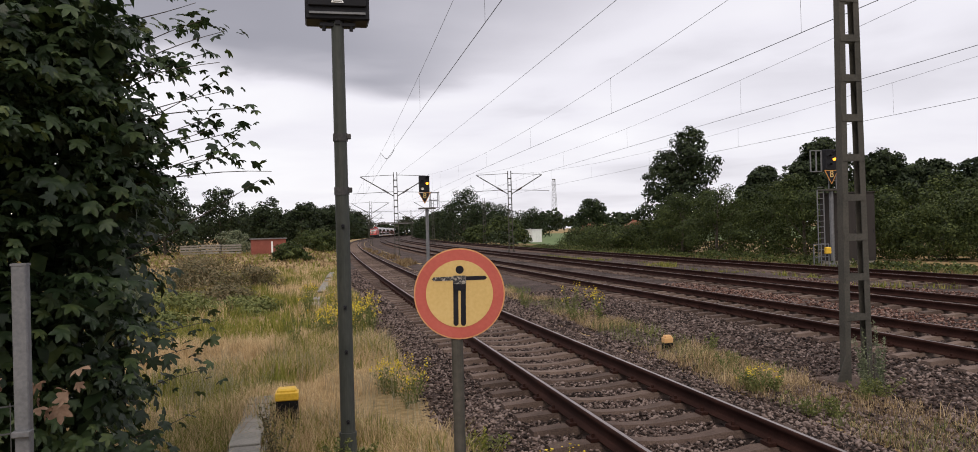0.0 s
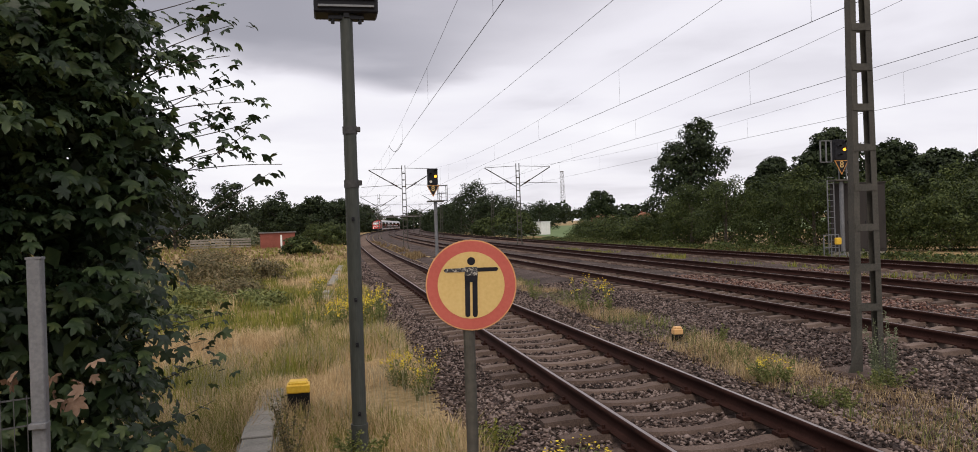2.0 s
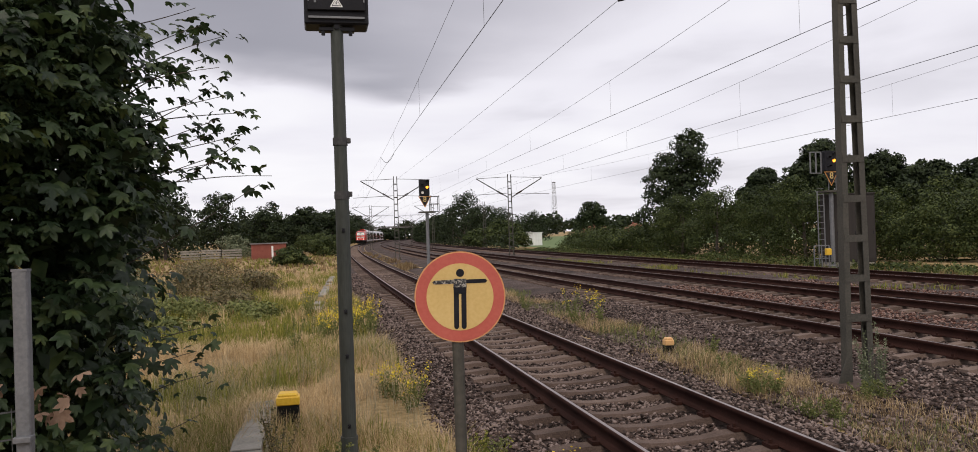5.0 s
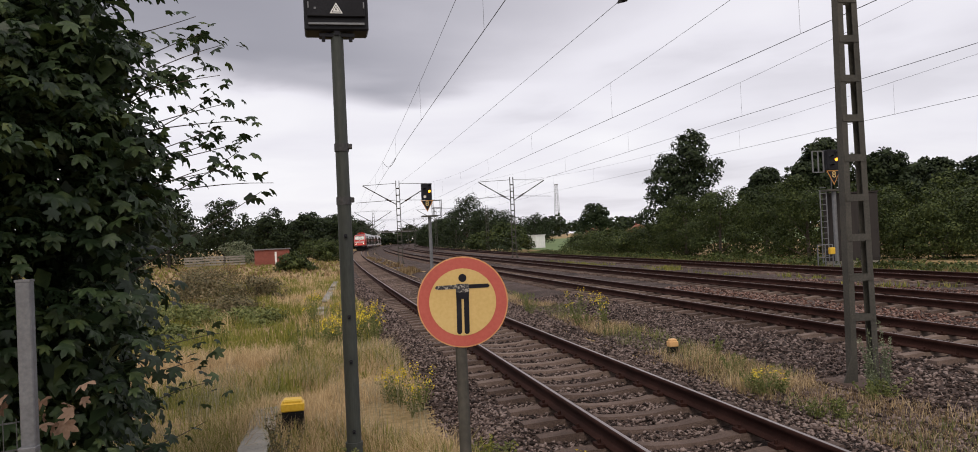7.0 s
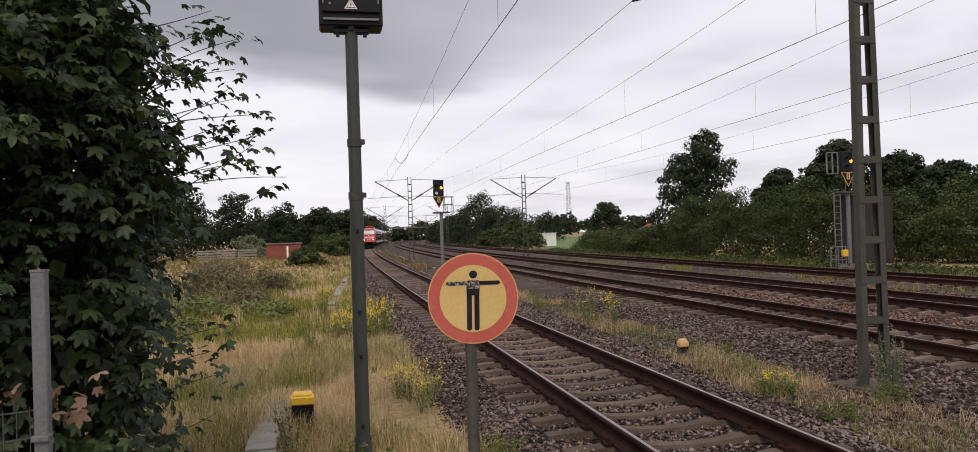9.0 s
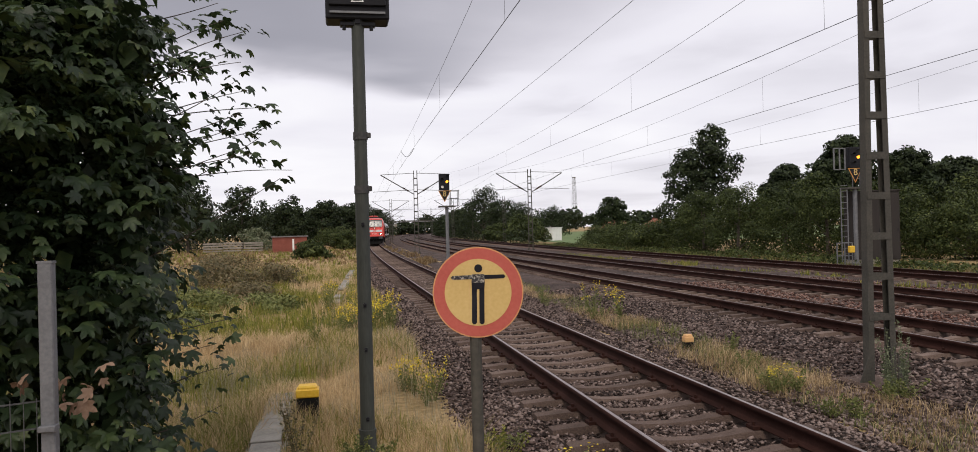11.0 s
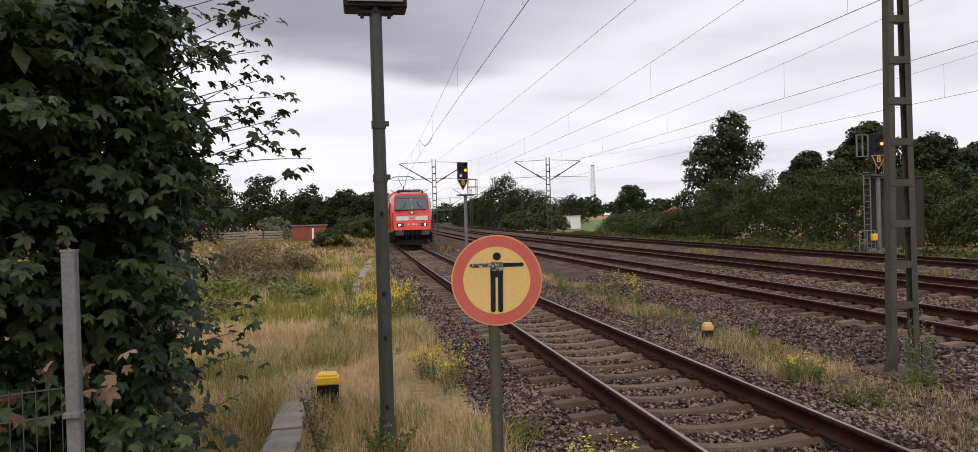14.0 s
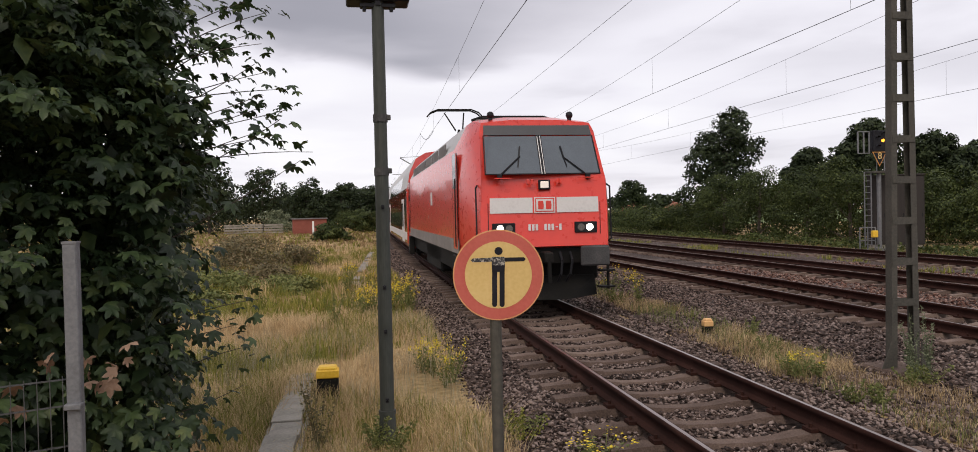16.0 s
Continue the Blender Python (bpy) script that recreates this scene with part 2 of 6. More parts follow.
M_LENS = material("unlit_lamp_lens", [(0.09, 0.08, 0.075), (0.16, 0.145, 0.135)], scale=20, rough=(0.1, 0.25))
M_AMBER = glowing("amber_signal_light", (1.0, 0.36, 0.03), 2.6)
M_AMBER_PAINT = material("amber_paint", [(0.5, 0.22, 0.05), (0.6, 0.28, 0.07)], scale=5, rough=(0.4, 0.6))
M_BRICK = material("red_brick_wall", [(0.15, 0.0413, 0.03), (0.21, 0.06, 0.0413), (0.247, 0.0825, 0.06)], scale=1.5, fine=14, bump=0.004, rough=(0.8, 0.95))
M_TILE = material("orange_roof_tiles", [(0.2, 0.075, 0.042), (0.26, 0.1, 0.058), (0.31, 0.13, 0.08)], scale=1.2, fine=10, rough=(0.7, 0.9))
M_HUT = material("dark_brown_hut_cladding", [(0.0126, 0.009, 0.00765), (0.0189, 0.014, 0.0117), (0.027, 0.0203, 0.0171)], scale=1.2, fine=15, stretch=(6, 6, 0.4), rough=(0.6, 0.85))
M_BARK = material("grey_brown_bark", [(0.035, 0.028, 0.022), (0.075, 0.06, 0.048), (0.13, 0.105, 0.085)], scale=8, fine=40, bump=0.01, stretch=(1, 1, 0.25), rough=(0.85, 1))
M_MAPLE = material("maple_leaf", [(0.01, 0.02, 0.008), (0.026, 0.046, 0.018), (0.058, 0.088, 0.031), (0.145, 0.165, 0.047)], scale=0.7, fine=20, island=0.42, rough=(0.38, 0.6), thin=0.26, stops=[0.2, 0.45, 0.66, 0.9], shine=0.4)
M_DEAD = material("withered_leaf", [(0.13, 0.075, 0.045), (0.215, 0.13, 0.085), (0.3, 0.2, 0.14)], scale=3, island=0.4, rough=(0.7, 0.9), thin=0.2)
M_LEAF_DARK = material("dark_tree_leaf", [(0.0085, 0.0145, 0.0072), (0.019, 0.029, 0.0115), (0.034, 0.048, 0.018), (0.06, 0.077, 0.028)], scale=0.5, fine=3, island=0.28, rough=(0.5, 0.75), thin=0.15, stops=[0.25, 0.42, 0.6, 0.8], shine=0.2)
M_LEAF_MID = material("hedge_leaf", [(0.0165, 0.0255, 0.0075), (0.036, 0.051, 0.014), (0.069, 0.088, 0.025), (0.14, 0.16, 0.054)], scale=0.35, fine=2.5, island=0.26, rough=(0.5, 0.75), thin=0.2, stops=[0.3, 0.44, 0.57, 0.74], shine=0.2)
M_LEAF_PALE = material("silvery_willow_leaf", [(0.06, 0.08, 0.04), (0.11, 0.13, 0.065), (0.17, 0.19, 0.11), (0.24, 0.25, 0.16)], scale=0.6, fine=5, island=0.5, rough=(0.6, 0.8), thin=0.2, stops=[0.2, 0.42, 0.62, 0.85])
M_BRAMBLE = material("brownish_bramble_leaf", [(0.072, 0.0624, 0.0288), (0.12, 0.106, 0.0456), (0.174, 0.138, 0.066), (0.24, 0.18, 0.102)], scale=0.6, fine=5, island=0.5, rough=(0.6, 0.8), thin=0.15, stops=[0.2, 0.42, 0.62, 0.85])
M_GRASS_DRY = material("dry_straw_grass", [(0.304, 0.213, 0.107), (0.484, 0.354, 0.194), (0.63, 0.48, 0.281), (0.743, 0.589, 0.367)], scale=0.6, fine=6, island=0.55, rough=(0.7, 0.9), thin=0.3, stops=[0.2, 0.42, 0.62, 0.85], shine=0.2)
M_GRASS = material("green_meadow_grass", [(0.09, 0.105, 0.02), (0.165, 0.178, 0.033), (0.25, 0.25, 0.052), (0.36, 0.31, 0.1)], scale=0.5, fine=6, island=0.55, rough=(0.6, 0.85), thin=0.3, stops=[0.2, 0.42, 0.62, 0.85], shine=0.2)
M_GRASS_BROWN = material("brown_trackside_grass", [(0.10, 0.062, 0.03), (0.18, 0.12, 0.06), (0.27, 0.19, 0.10), (0.36, 0.28, 0.16)], scale=0.6, fine=6, island=0.55, rough=(0.7, 0.9), thin=0.3, stops=[0.2, 0.42, 0.62, 0.85], shine=0.2)
M_SEED = material("pale_seed_head", [(0.19, 0.165, 0.1), (0.3, 0.265, 0.175), (0.42, 0.38, 0.27)], scale=2, island=0.5, rough=(0.7, 0.9), thin=0.25)
M_WEED = material("green_weed_leaf", [(0.085, 0.105, 0.025), (0.14, 0.16, 0.042), (0.21, 0.22, 0.07)], scale=2, island=0.5, rough=(0.6, 0.85), thin=0.25)
M_FLOWER = material("yellow_ragwort_flower", [(0.55, 0.40, 0.02), (0.72, 0.55, 0.03), (0.8, 0.64, 0.06)], scale=5, island=0.4, rough=(0.6, 0.8), thin=0.2)
M_FIELD = material("far_green_field", [(0.07, 0.11, 0.03), (0.1, 0.15, 0.045), (0.13, 0.17, 0.06)], scale=0.2, fine=2, rough=(0.9, 1))


# ---- building helpers ----
rng = np.random.default_rng(7)


def thing(name, m=None, label="", category="", group="", kind=""):
    ob = new(name)
    ob.empty_display_size = 0.2
    if m is not None:
        ob.matrix_world = m
    return tagged(ob, label, category, group, kind)


def part(name, bm, mat, parent=None, label="", smooth=False, m=None):
    me = bpy.data.meshes.new(name)
    bm.normal_update()
    bm.to_mesh(me)
    bm.free()
    return link(name, me, mat, parent, label, smooth, m)


def link(name, me, mat, parent=None, label="", smooth=False, m=None):
    for mt in (mat if isinstance(mat, (list, tuple)) else [mat]):
        if mt.name not in me.materials:
            me.materials.append(mt)
    if smooth:
        me.polygons.foreach_set("use_smooth", [True] * len(me.polygons))
    ob = new(name, me)
    if parent is not None:
        ob.parent = parent
    if m is not None:
        ob.matrix_basis = m
    return tagged(ob, label)


def soup(name, verts, faces, mat, parent=None, label="", m=None):
    """A mesh from arrays: verts (n, 3), faces (k, corners)."""
    me = bpy.data.meshes.new(name)
    verts, faces = np.asarray(verts, np.float32), np.asarray(faces, np.int32)
    k, c = faces.shape
    me.vertices.add(len(verts))
    me.vertices.foreach_set("co", verts.ravel())
    me.loops.add(k * c)
    me.loops.foreach_set("vertex_index", faces.ravel())
    me.polygons.add(k)
    me.polygons.foreach_set("loop_start", np.arange(0, k * c, c, dtype=np.int32))
    me.update(calc_edges=True)
    return link(name, me, mat, parent, label, m=m)


def box(bm, x, y, z, sx, sy, sz, m=None, bevel=0.0):
    """A box centred at x, y, z."""
    mt = Matrix.Translation((x, y, z)) @ Matrix.Diagonal((sx, sy, sz, 1))
    vs = bmesh.ops.create_cube(bm, size=1, matrix=(m @ mt) if m is not None else mt)["verts"]
    if bevel:
        es = list({e for v in vs for e in v.link_edges})
        bmesh.ops.bevel(bm, geom=es, offset=bevel, segments=1, affect="EDGES")
    return bm


def rod(bm, a, b, r, seg=8, r2=None):
    """A round bar from a to b."""
    a, b = Vector(a), Vector(b)
    d = b - a
    mt = Matrix.Translation((a + b) / 2) @ d.to_track_quat("Z", "Y").to_matrix().to_4x4()
    bmesh.ops.create_cone(bm, cap_ends=True, segments=seg, radius1=r, radius2=r if r2 is None else r2, depth=d.length, matrix=mt)
    return bm


def bar(bm, a, b, w, h):
    """A square bar from a to b."""
    a, b = Vector(a), Vector(b)
    d = b - a
    mt = Matrix.Translation((a + b) / 2) @ d.to_track_quat("Y", "Z").to_matrix().to_4x4()
    return box(bm, 0, 0, 0, w, d.length, h, mt)


def strut(bm, a, b, wx, wy):
    """An upright bar from a to b, wx by wy across."""
    v = [bm.verts.new((p[0] + sx * wx / 2, p[1] + sy * wy / 2, p[2])) for p in (a, b) for sx, sy in ((-1, -1), (1, -1), (1, 1), (-1, 1))]
    for f in ((3, 2, 1, 0), (4, 5, 6, 7), (0, 1, 5, 4), (1, 2, 6, 5), (2, 3, 7, 6), (3, 0, 4, 7)):
        bm.faces.new([v[i] for i in f])
    return bm


def plate(bm, points, thick, axis=1):
    """A flat plate: an outline of (u, v) points given a thickness, lying across axis 1 (y)."""
    vs = [bm.verts.new((u, 0, v)) for u, v in points]
    f = bm.faces.new(vs)
    ex = bmesh.ops.extrude_face_region(bm, geom=[f])
    bmesh.ops.translate(bm, verts=[g for g in ex["geom"] if isinstance(g, bmesh.types.BMVert)], vec=(0, thick, 0))
    bmesh.ops.recalc_face_normals(bm, faces=bm.faces[:])
    return bm


def channel(bm, a, b, wide, deep, side, t=0.012):
    """An upright channel section from a to b: a web on the outer side and two flanges pointing inwards."""
    s = side
    prof = [(0, -deep), (-s * wide, -deep), (-s * wide, -deep + t), (-s * t, -deep + t), (-s * t, deep - t), (-s * wide, deep - t), (-s * wide, deep), (0, deep)]
    lo = [bm.verts.new((a[0] + u, a[1] + v, a[2])) for u, v in prof]
    hi = [bm.verts.new((b[0] + u, b[1] + v, b[2])) for u, v in prof]
    for i in range(8):
        j = (i + 1) % 8
        bm.faces.new((lo[i], lo[j], hi[j], hi[i]))
    bm.faces.new(lo[::-1])
    bm.faces.new(hi)
    bmesh.ops.recalc_face_normals(bm, faces=bm.faces[:])
    return bm


def B():
    return bmesh.new()


def letters(text, size, mat, parent, m, name="lettering"):
    cu = bpy.data.curves.new(name, "FONT")
    cu.body, cu.size, cu.extrude, cu.align_x, cu.align_y = text, size, 0.004, "CENTER", "CENTER"
    tmp = new("tmp", cu)
    me = bpy.data.meshes.new_from_object(tmp.evaluated_get(bpy.context.evaluated_depsgraph_get()))
    bpy.data.objects.remove(tmp)
    return link(name, me, mat, parent, m=m)


# ---- the line of the tracks ----
BEND, RADIUS, MID = 22.0, 2500.0, 3.42


def along(s, off=0.0, z=0.0):
    """A point s metres down the line, off metres to the right of the platform track's middle."""
    a = max(0.0, s - BEND) / RADIUS
    if s < BEND:
        return Vector((MID + off, s, z))
    return Vector((MID + RADIUS * (1 - math.cos(a)) + off * math.cos(a), BEND + RADIUS * math.sin(a) - off * math.sin(a), z))


def heading(s):
    return -math.degrees(max(0.0, s - BEND) / RADIUS)


def stations(a, b):
    out, s = [], a
    while s < b:
        out.append(s)
        s += 4.0 if s < 40 else 10.0 if s < 150 else 20.0
    return out + [b]


def sweep(profile, ss, closed=True):
    """Vertices and quads of a profile of (offset, z) points carried along the line."""
    k = len(profile)
    verts = [along(s, u, v) for s in ss for u, v in profile]
    faces = []
    for i in range(len(ss) - 1):
        for j in range(k if closed else k - 1):
            a, b = i * k + j, i * k + (j + 1) % k
            faces.append((a, a + k, b + k, b))
    return verts, faces


# ---- ground ----
def ground_height(x, y):
    far = min(1.0, max(0.0, (y - 60) / 60))
    lump = noise.noise((x * 0.35, y * 0.35, 0)) * 0.10 + noise.noise((x * 1.3, y * 1.3, 4)) * 0.035
    lump *= 1.0 if x < 1.0 else 0.35
    return -0.36 + lump * (1 - far)


xs = [-3000, -1200, -500, -200, -100, -60, -40, -30] + [-25 + i for i in range(16)] + [-9 + 0.35 * i for i in range(33)] + [3 + i for i in range(28)] + [34, 40, 50, 70, 100, 200, 500, 1200, 3000]
ys = [-3000, -500, -100, -40, -20, -10, -5] + [-2 + 0.4 * i for i in range(60)] + [22 + i * 1.5 for i in range(36)] + [80, 90, 100, 120, 150, 200, 300, 500, 1000, 2000, 4000]
gv = [(x, y, ground_height(x, y)) for y in ys for x in xs]
gf = [(j * len(xs) + i, j * len(xs) + i + 1, (j + 1) * len(xs) + i + 1, (j + 1) * len(xs) + i) for j in range(len(ys) - 1) for i in range(len(xs) - 1)]
ground = tagged(soup("ground", gv, gf, M_GROUND), "dry grassy trackside ground reaching the horizon", "ground", kind="structure")

for label, profile in (("crushed stone bed under the platform track, darkened for shade between stones", [(-2.5, -0.5), (-1.75, -0.25), (-1.35, -0.25), (-1.25, -0.262), (1.25, -0.262), (1.35, -0.25), (1.6, -0.25), (2.1, -0.42), (2.2, -0.5)]),
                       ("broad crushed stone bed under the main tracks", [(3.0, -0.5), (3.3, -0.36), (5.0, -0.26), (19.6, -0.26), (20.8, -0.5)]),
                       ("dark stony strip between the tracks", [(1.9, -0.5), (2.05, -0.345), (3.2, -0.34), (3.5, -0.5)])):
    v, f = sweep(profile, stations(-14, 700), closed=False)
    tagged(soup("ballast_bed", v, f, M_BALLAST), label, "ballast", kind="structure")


# ---- loose stones ----
def stones(name, label, n, place, mat, size=(0.015, 0.031)):
    cube = np.array([(1, 0, 0), (-1, 0, 0), (0, 1, 0), (0, -1, 0), (0.35, 0.25, 0.6), (-0.1, 0.1, -0.7)], float) * 1.35
    tris = np.array([(0, 2, 4), (2, 1, 4), (1, 3, 4), (3, 0, 4), (2, 0, 5), (1, 2, 5), (3, 1, 5), (0, 3, 5)])
    c = place(n)
    n = len(c)
    s = rng.uniform(*size, (n, 1, 1)) * rng.uniform(0.65, 1.25, (n, 1, 3))
    v = cube[None] * s * rng.uniform(0.55, 1.2, (n, 6, 1))
    a, b = rng.uniform(0, 6.28, n), rng.uniform(-0.9, 0.9, n)
    ca, sa, cb, sb = np.cos(a)[:, None], np.sin(a)[:, None], np.cos(b)[:, None], np.sin(b)[:, None]
    x, y, z = v[..., 0], v[..., 1] * cb - v[..., 2] * sb, v[..., 1] * sb + v[..., 2] * cb
    v = np.stack([x * ca - y * sa, x * sa + y * ca, z], -1) + c[:, None]
    f = (np.arange(n)[:, None, None] * 6 + tris[None]).reshape(-1, 3)
    return tagged(soup(name, v.reshape(-1, 3), f, mat), label, "ballast", kind="stuff")


def farther_track(n):
    return near_track(n, 22.0, 26.0, 1.2)


def near_track(n, start=3.6, reach=20.0, power=1.35):
    y = start + reach * rng.random(n) ** power
    o = rng.uniform(-2.3, 1.95, n)
    z = np.where(o < -1.75, -0.245 - (-1.75 - o) * 0.30, np.where(o > 1.6, -0.245 - (o - 1.6) * 0.35, np.where(np.abs(o) < 1.3, -0.252, -0.245))) + rng.uniform(-0.02, 0.02, n)
    on = (np.abs(((y - 7.25 + 0.325) % 0.65) - 0.325) < 0.125) & (np.abs(o) < 1.32)
    rail = np.abs(np.abs(o) - 0.75) < 0.09
    keep = ~(rail | on)
    bend = np.maximum(0, y - BEND) ** 2 / (2 * RADIUS)
    return np.stack([MID + o + bend, y, z], -1)[keep]


def main_tracks(lo, hi):
    def place(n):
        y = 5.6 + 21 * rng.random(n) ** 1.2
        o = rng.uniform(lo, hi, n)
        z = np.where(o < 3.4, -0.35, np.where(o < 5.0, -0.36 + (o - 3.3) * 0.059, -0.26)) + rng.uniform(-0.02, 0.025, n)
        keep = np.ones(n, bool)
        for c in (6.53, 11.03):
            keep &= ~((np.abs(((y - 7.25 + 0.325) % 0.65) - 0.325) < 0.13) & (np.abs(o - c) < 1.3))
            keep &= ~(np.abs(np.abs(o - c) - 0.75) < 0.09)
        return np.stack([MID + o, y, z], -1)[keep]
    return place


stones("crushed_stones", "loose grey-brown crushed stones along the platform track", 62000, near_track, M_STONE, (0.013, 0.029))
stones("crushed_stones", "crushed stones farther along the platform track", 15000, farther_track, M_STONE, (0.026, 0.045))
stones("crushed_stones", "loose grey crushed stones beside the main tracks", 46000, main_tracks(1.9, 8.2), M_STONE, (0.018, 0.036))
stones("crushed_stones", "rust-tinted crushed stones between the main tracks", 17000, main_tracks(8.2, 14.5), M_STONE_RED, (0.024, 0.045))

# ---- tracks ----
RAIL = [(-0.075, -0.172), (-0.075, -0.158), (-0.018, -0.142), (-0.009, -0.125), (-0.009, -0.06), (-0.036, -0.04), (-0.036, -0.008), (-0.028, -0.001), (-0.019, 0.0),
        (0.019, 0.0), (0.028, -0.001), (0.036, -0.008), (0.036, -0.04), (0.009, -0.06), (0.009, -0.125), (0.018, -0.142), (0.075, -0.158), (0.075, -0.172)]


def sleeper_mesh(dark=False):
    bm = B()
    rows = []
    for u, top in ((-1.3, -0.200), (-1.0, -0.182), (-0.5, -0.182), (-0.28, -0.212), (0.0, -0.222), (0.28, -0.212), (0.5, -0.182), (1.0, -0.182), (1.3, -0.200)):
        wide = 0.092 if abs(u) > 0.4 else 0.072
        rows.append([bm.verts.new((u, -0.14, -0.40)), bm.verts.new((u, -wide, top)), bm.verts.new((u, wide, top)), bm.verts.new((u, 0.14, -0.40))])
    for p, q in zip(rows, rows[1:]):
        for j in range(3):
            bm.faces.new((p[j], q[j], q[j + 1], p[j + 1]))
    bm.faces.new(rows[0][::1])
    bm.faces.new(rows[-1][::-1])
    bmesh.ops.recalc_face_normals(bm, faces=bm.faces[:])
    me = bpy.data.meshes.new("sleeper")
    bm.to_mesh(me)
    bm.free()
    me.materials.append(M_SLEEPER)
    return me


SLEEPER = sleeper_mesh()


def clip_mesh():
    bm = B()
    for side in (-1, 1):
        for e in (-1, 1):
            box(bm, side * 0.75 + e * 0.115, 0, -0.165, 0.075, 0.15, 0.035)
            rod(bm, (side * 0.75 + e * 0.11, 0, -0.16), (side * 0.75 + e * 0.11, 0, -0.11), 0.018, 6)
    me = bpy.data.meshes.new("rail_fastening")
    bm.to_mesh(me)
    bm.free()
    me.materials.append(M_RAIL)
    return me


CLIP = clip_mesh()


def track(off, label, head, near, far, clips):
    t = thing("railway_track", label=label, category="track", group="parallel tracks", kind="structure")
    for side in (-0.753, 0.753):
        v, f = sweep([(off + side + u, z) for u, z in RAIL], stations(-12, 640))
        ob = soup("rail", v, f, [M_RAIL, head], t)
        ids = np.zeros(len(f), np.int32)
        ids[8::18] = 1
        ob.data.polygons.foreach_set("material_index", ids)
    s = -3.15
    spare_v, spare_f = [], []
    sv = np.array([v.co[:] for v in SLEEPER.vertices])
    sf = [tuple(p.vertices) for p in SLEEPER.polygons if len(p.vertices) == 4]
    while s < 420:
        if s < far:
            if s < near:
                so = new("sleeper", SLEEPER)
                so.parent, so.matrix_basis = t, Matrix.Translation(along(s, off)) @ pose(0, 0, rng.uniform(-0.006, 0.004), 0, 0, heading(s) + rng.uniform(-0.6, 0.6))
                if s < clips:
                    co = new("rail_fastening", CLIP)
                    co.parent, co.matrix_basis = t, Matrix.Translation(along(s, off)) @ pose(0, 0, 0, 0, 0, heading(s))
            else:
                p = along(s, off)
                base = len(spare_v) * len(sv)
                spare_v.append(sv + np.array(p))
                spare_f += [tuple(base + i for i in q) for q in sf]
        s += 0.65
    if spare_v:
        tagged(soup("far_sleepers", np.concatenate(spare_v), spare_f, M_SLEEPER, t), kind="stuff")
    return t


track(0.0, "single platform track with worn bright rails on concrete sleepers", M_RAIL_TOP, 90, 200, 34)
track(6.53, "main line track with dark rails on concrete sleepers", M_RAIL_DULL, 66, 160, 20)
track(11.03, "main line track with dark rails among rusty stones", M_RAIL_DULL, 66, 160, 0)
track(16.7, "outer loop track with rust-brown rails beside the hedge", M_RAIL_DULL, 66, 140, 0)


# ---- the round sign on its post ----
def ring_points(r, n=48):
    return [(r * math.cos(2 * math.pi * i / n), r * math.sin(2 * math.pi * i / n)) for i in range(n)]


def round_sign():
    t = thing("round_sign", pose(0.672, 3.82, -0.36), "round red-rimmed faded yellow no-entry sign on a grey post", "sign")
    turn = Matrix.Translation((0, 0, 1.945)) @ pose(0, 0, 0, 0, 1.2, -9)
    disc = part("disc", plate(B(), ring_points(0.2255), 0.004), M_SIGN_EDGE, t, "worn orange-edged round plate", m=turn)
    part("rim", plate(B(), ring_points(0.219), 0.002), M_SIGN_RED, disc, "faded red rim", m=pose(0, -0.002, 0))
    part("field", plate(B(), ring_points(0.166), 0.002), M_SIGN_YELLOW, disc, "faded yellow field", m=pose(0, -0.004, 0))
    up = pose(0, -0.006, 0)
    part("round_mark", plate(B(), [(0.001 + u, 0.119 + v) for u, v in ring_points(0.020, 20)], 0.002), M_SIGN_BLACK, disc, "black dot", m=up)
    for side in (-1, 1):
        a, b = side * 0.027, side * 0.127
        z0, z1 = 0.076, 0.073 if side < 0 else 0.079
        pts = [(a, z0 - 0.010), (b, z1 - 0.010), (b + side * 0.009, z1), (b, z1 + 0.009), (a, z0 + 0.010)]
        part("cross_bar", plate(B(), pts if side > 0 else pts[::-1], 0.002), M_SIGN_WORN if side < 0 else M_SIGN_BLACK, disc, "scuffed black bar", m=up)
        leg = [(side * 0.006, -0.150), (side * 0.014, -0.158), (side * 0.024, -0.158), (side * 0.031, -0.149), (side * 0.031, 0.02), (side * 0.006, 0.02)]
        part("upright_bar", plate(B(), leg, 0.002), M_SIGN_BLACK, disc, "black bar", m=up)
    part("block", plate(B(), [(-0.031, 0.015), (0.031, 0.015), (0.033, 0.052), (-0.033, 0.052)], 0.002), M_SIGN_BLACK, disc, "black block", m=up)
    part("block", plate(B(), [(-0.033, 0.048), (0.033, 0.048), (0.031, 0.090), (-0.031, 0.090)], 0.002), M_SIGN_WORN, disc, "scratched black block with bare patches", m=pose(0, -0.0075, 0))
    bm = B()
    rod(bm, (-0.012, 0.035, 0), (-0.012, 0.035, 2.1), 0.029, 14)
    part("post", bm, M_MAST, t, "weathered grey steel post", smooth=False)
    for z in (1.85, 2.05):
        part("clamp", box(B(), -0.012, 0.036, z, 0.075, 0.056, 0.03, bevel=0.004), M_ZINC, t, "zinc clamp")
    return t


round_sign()


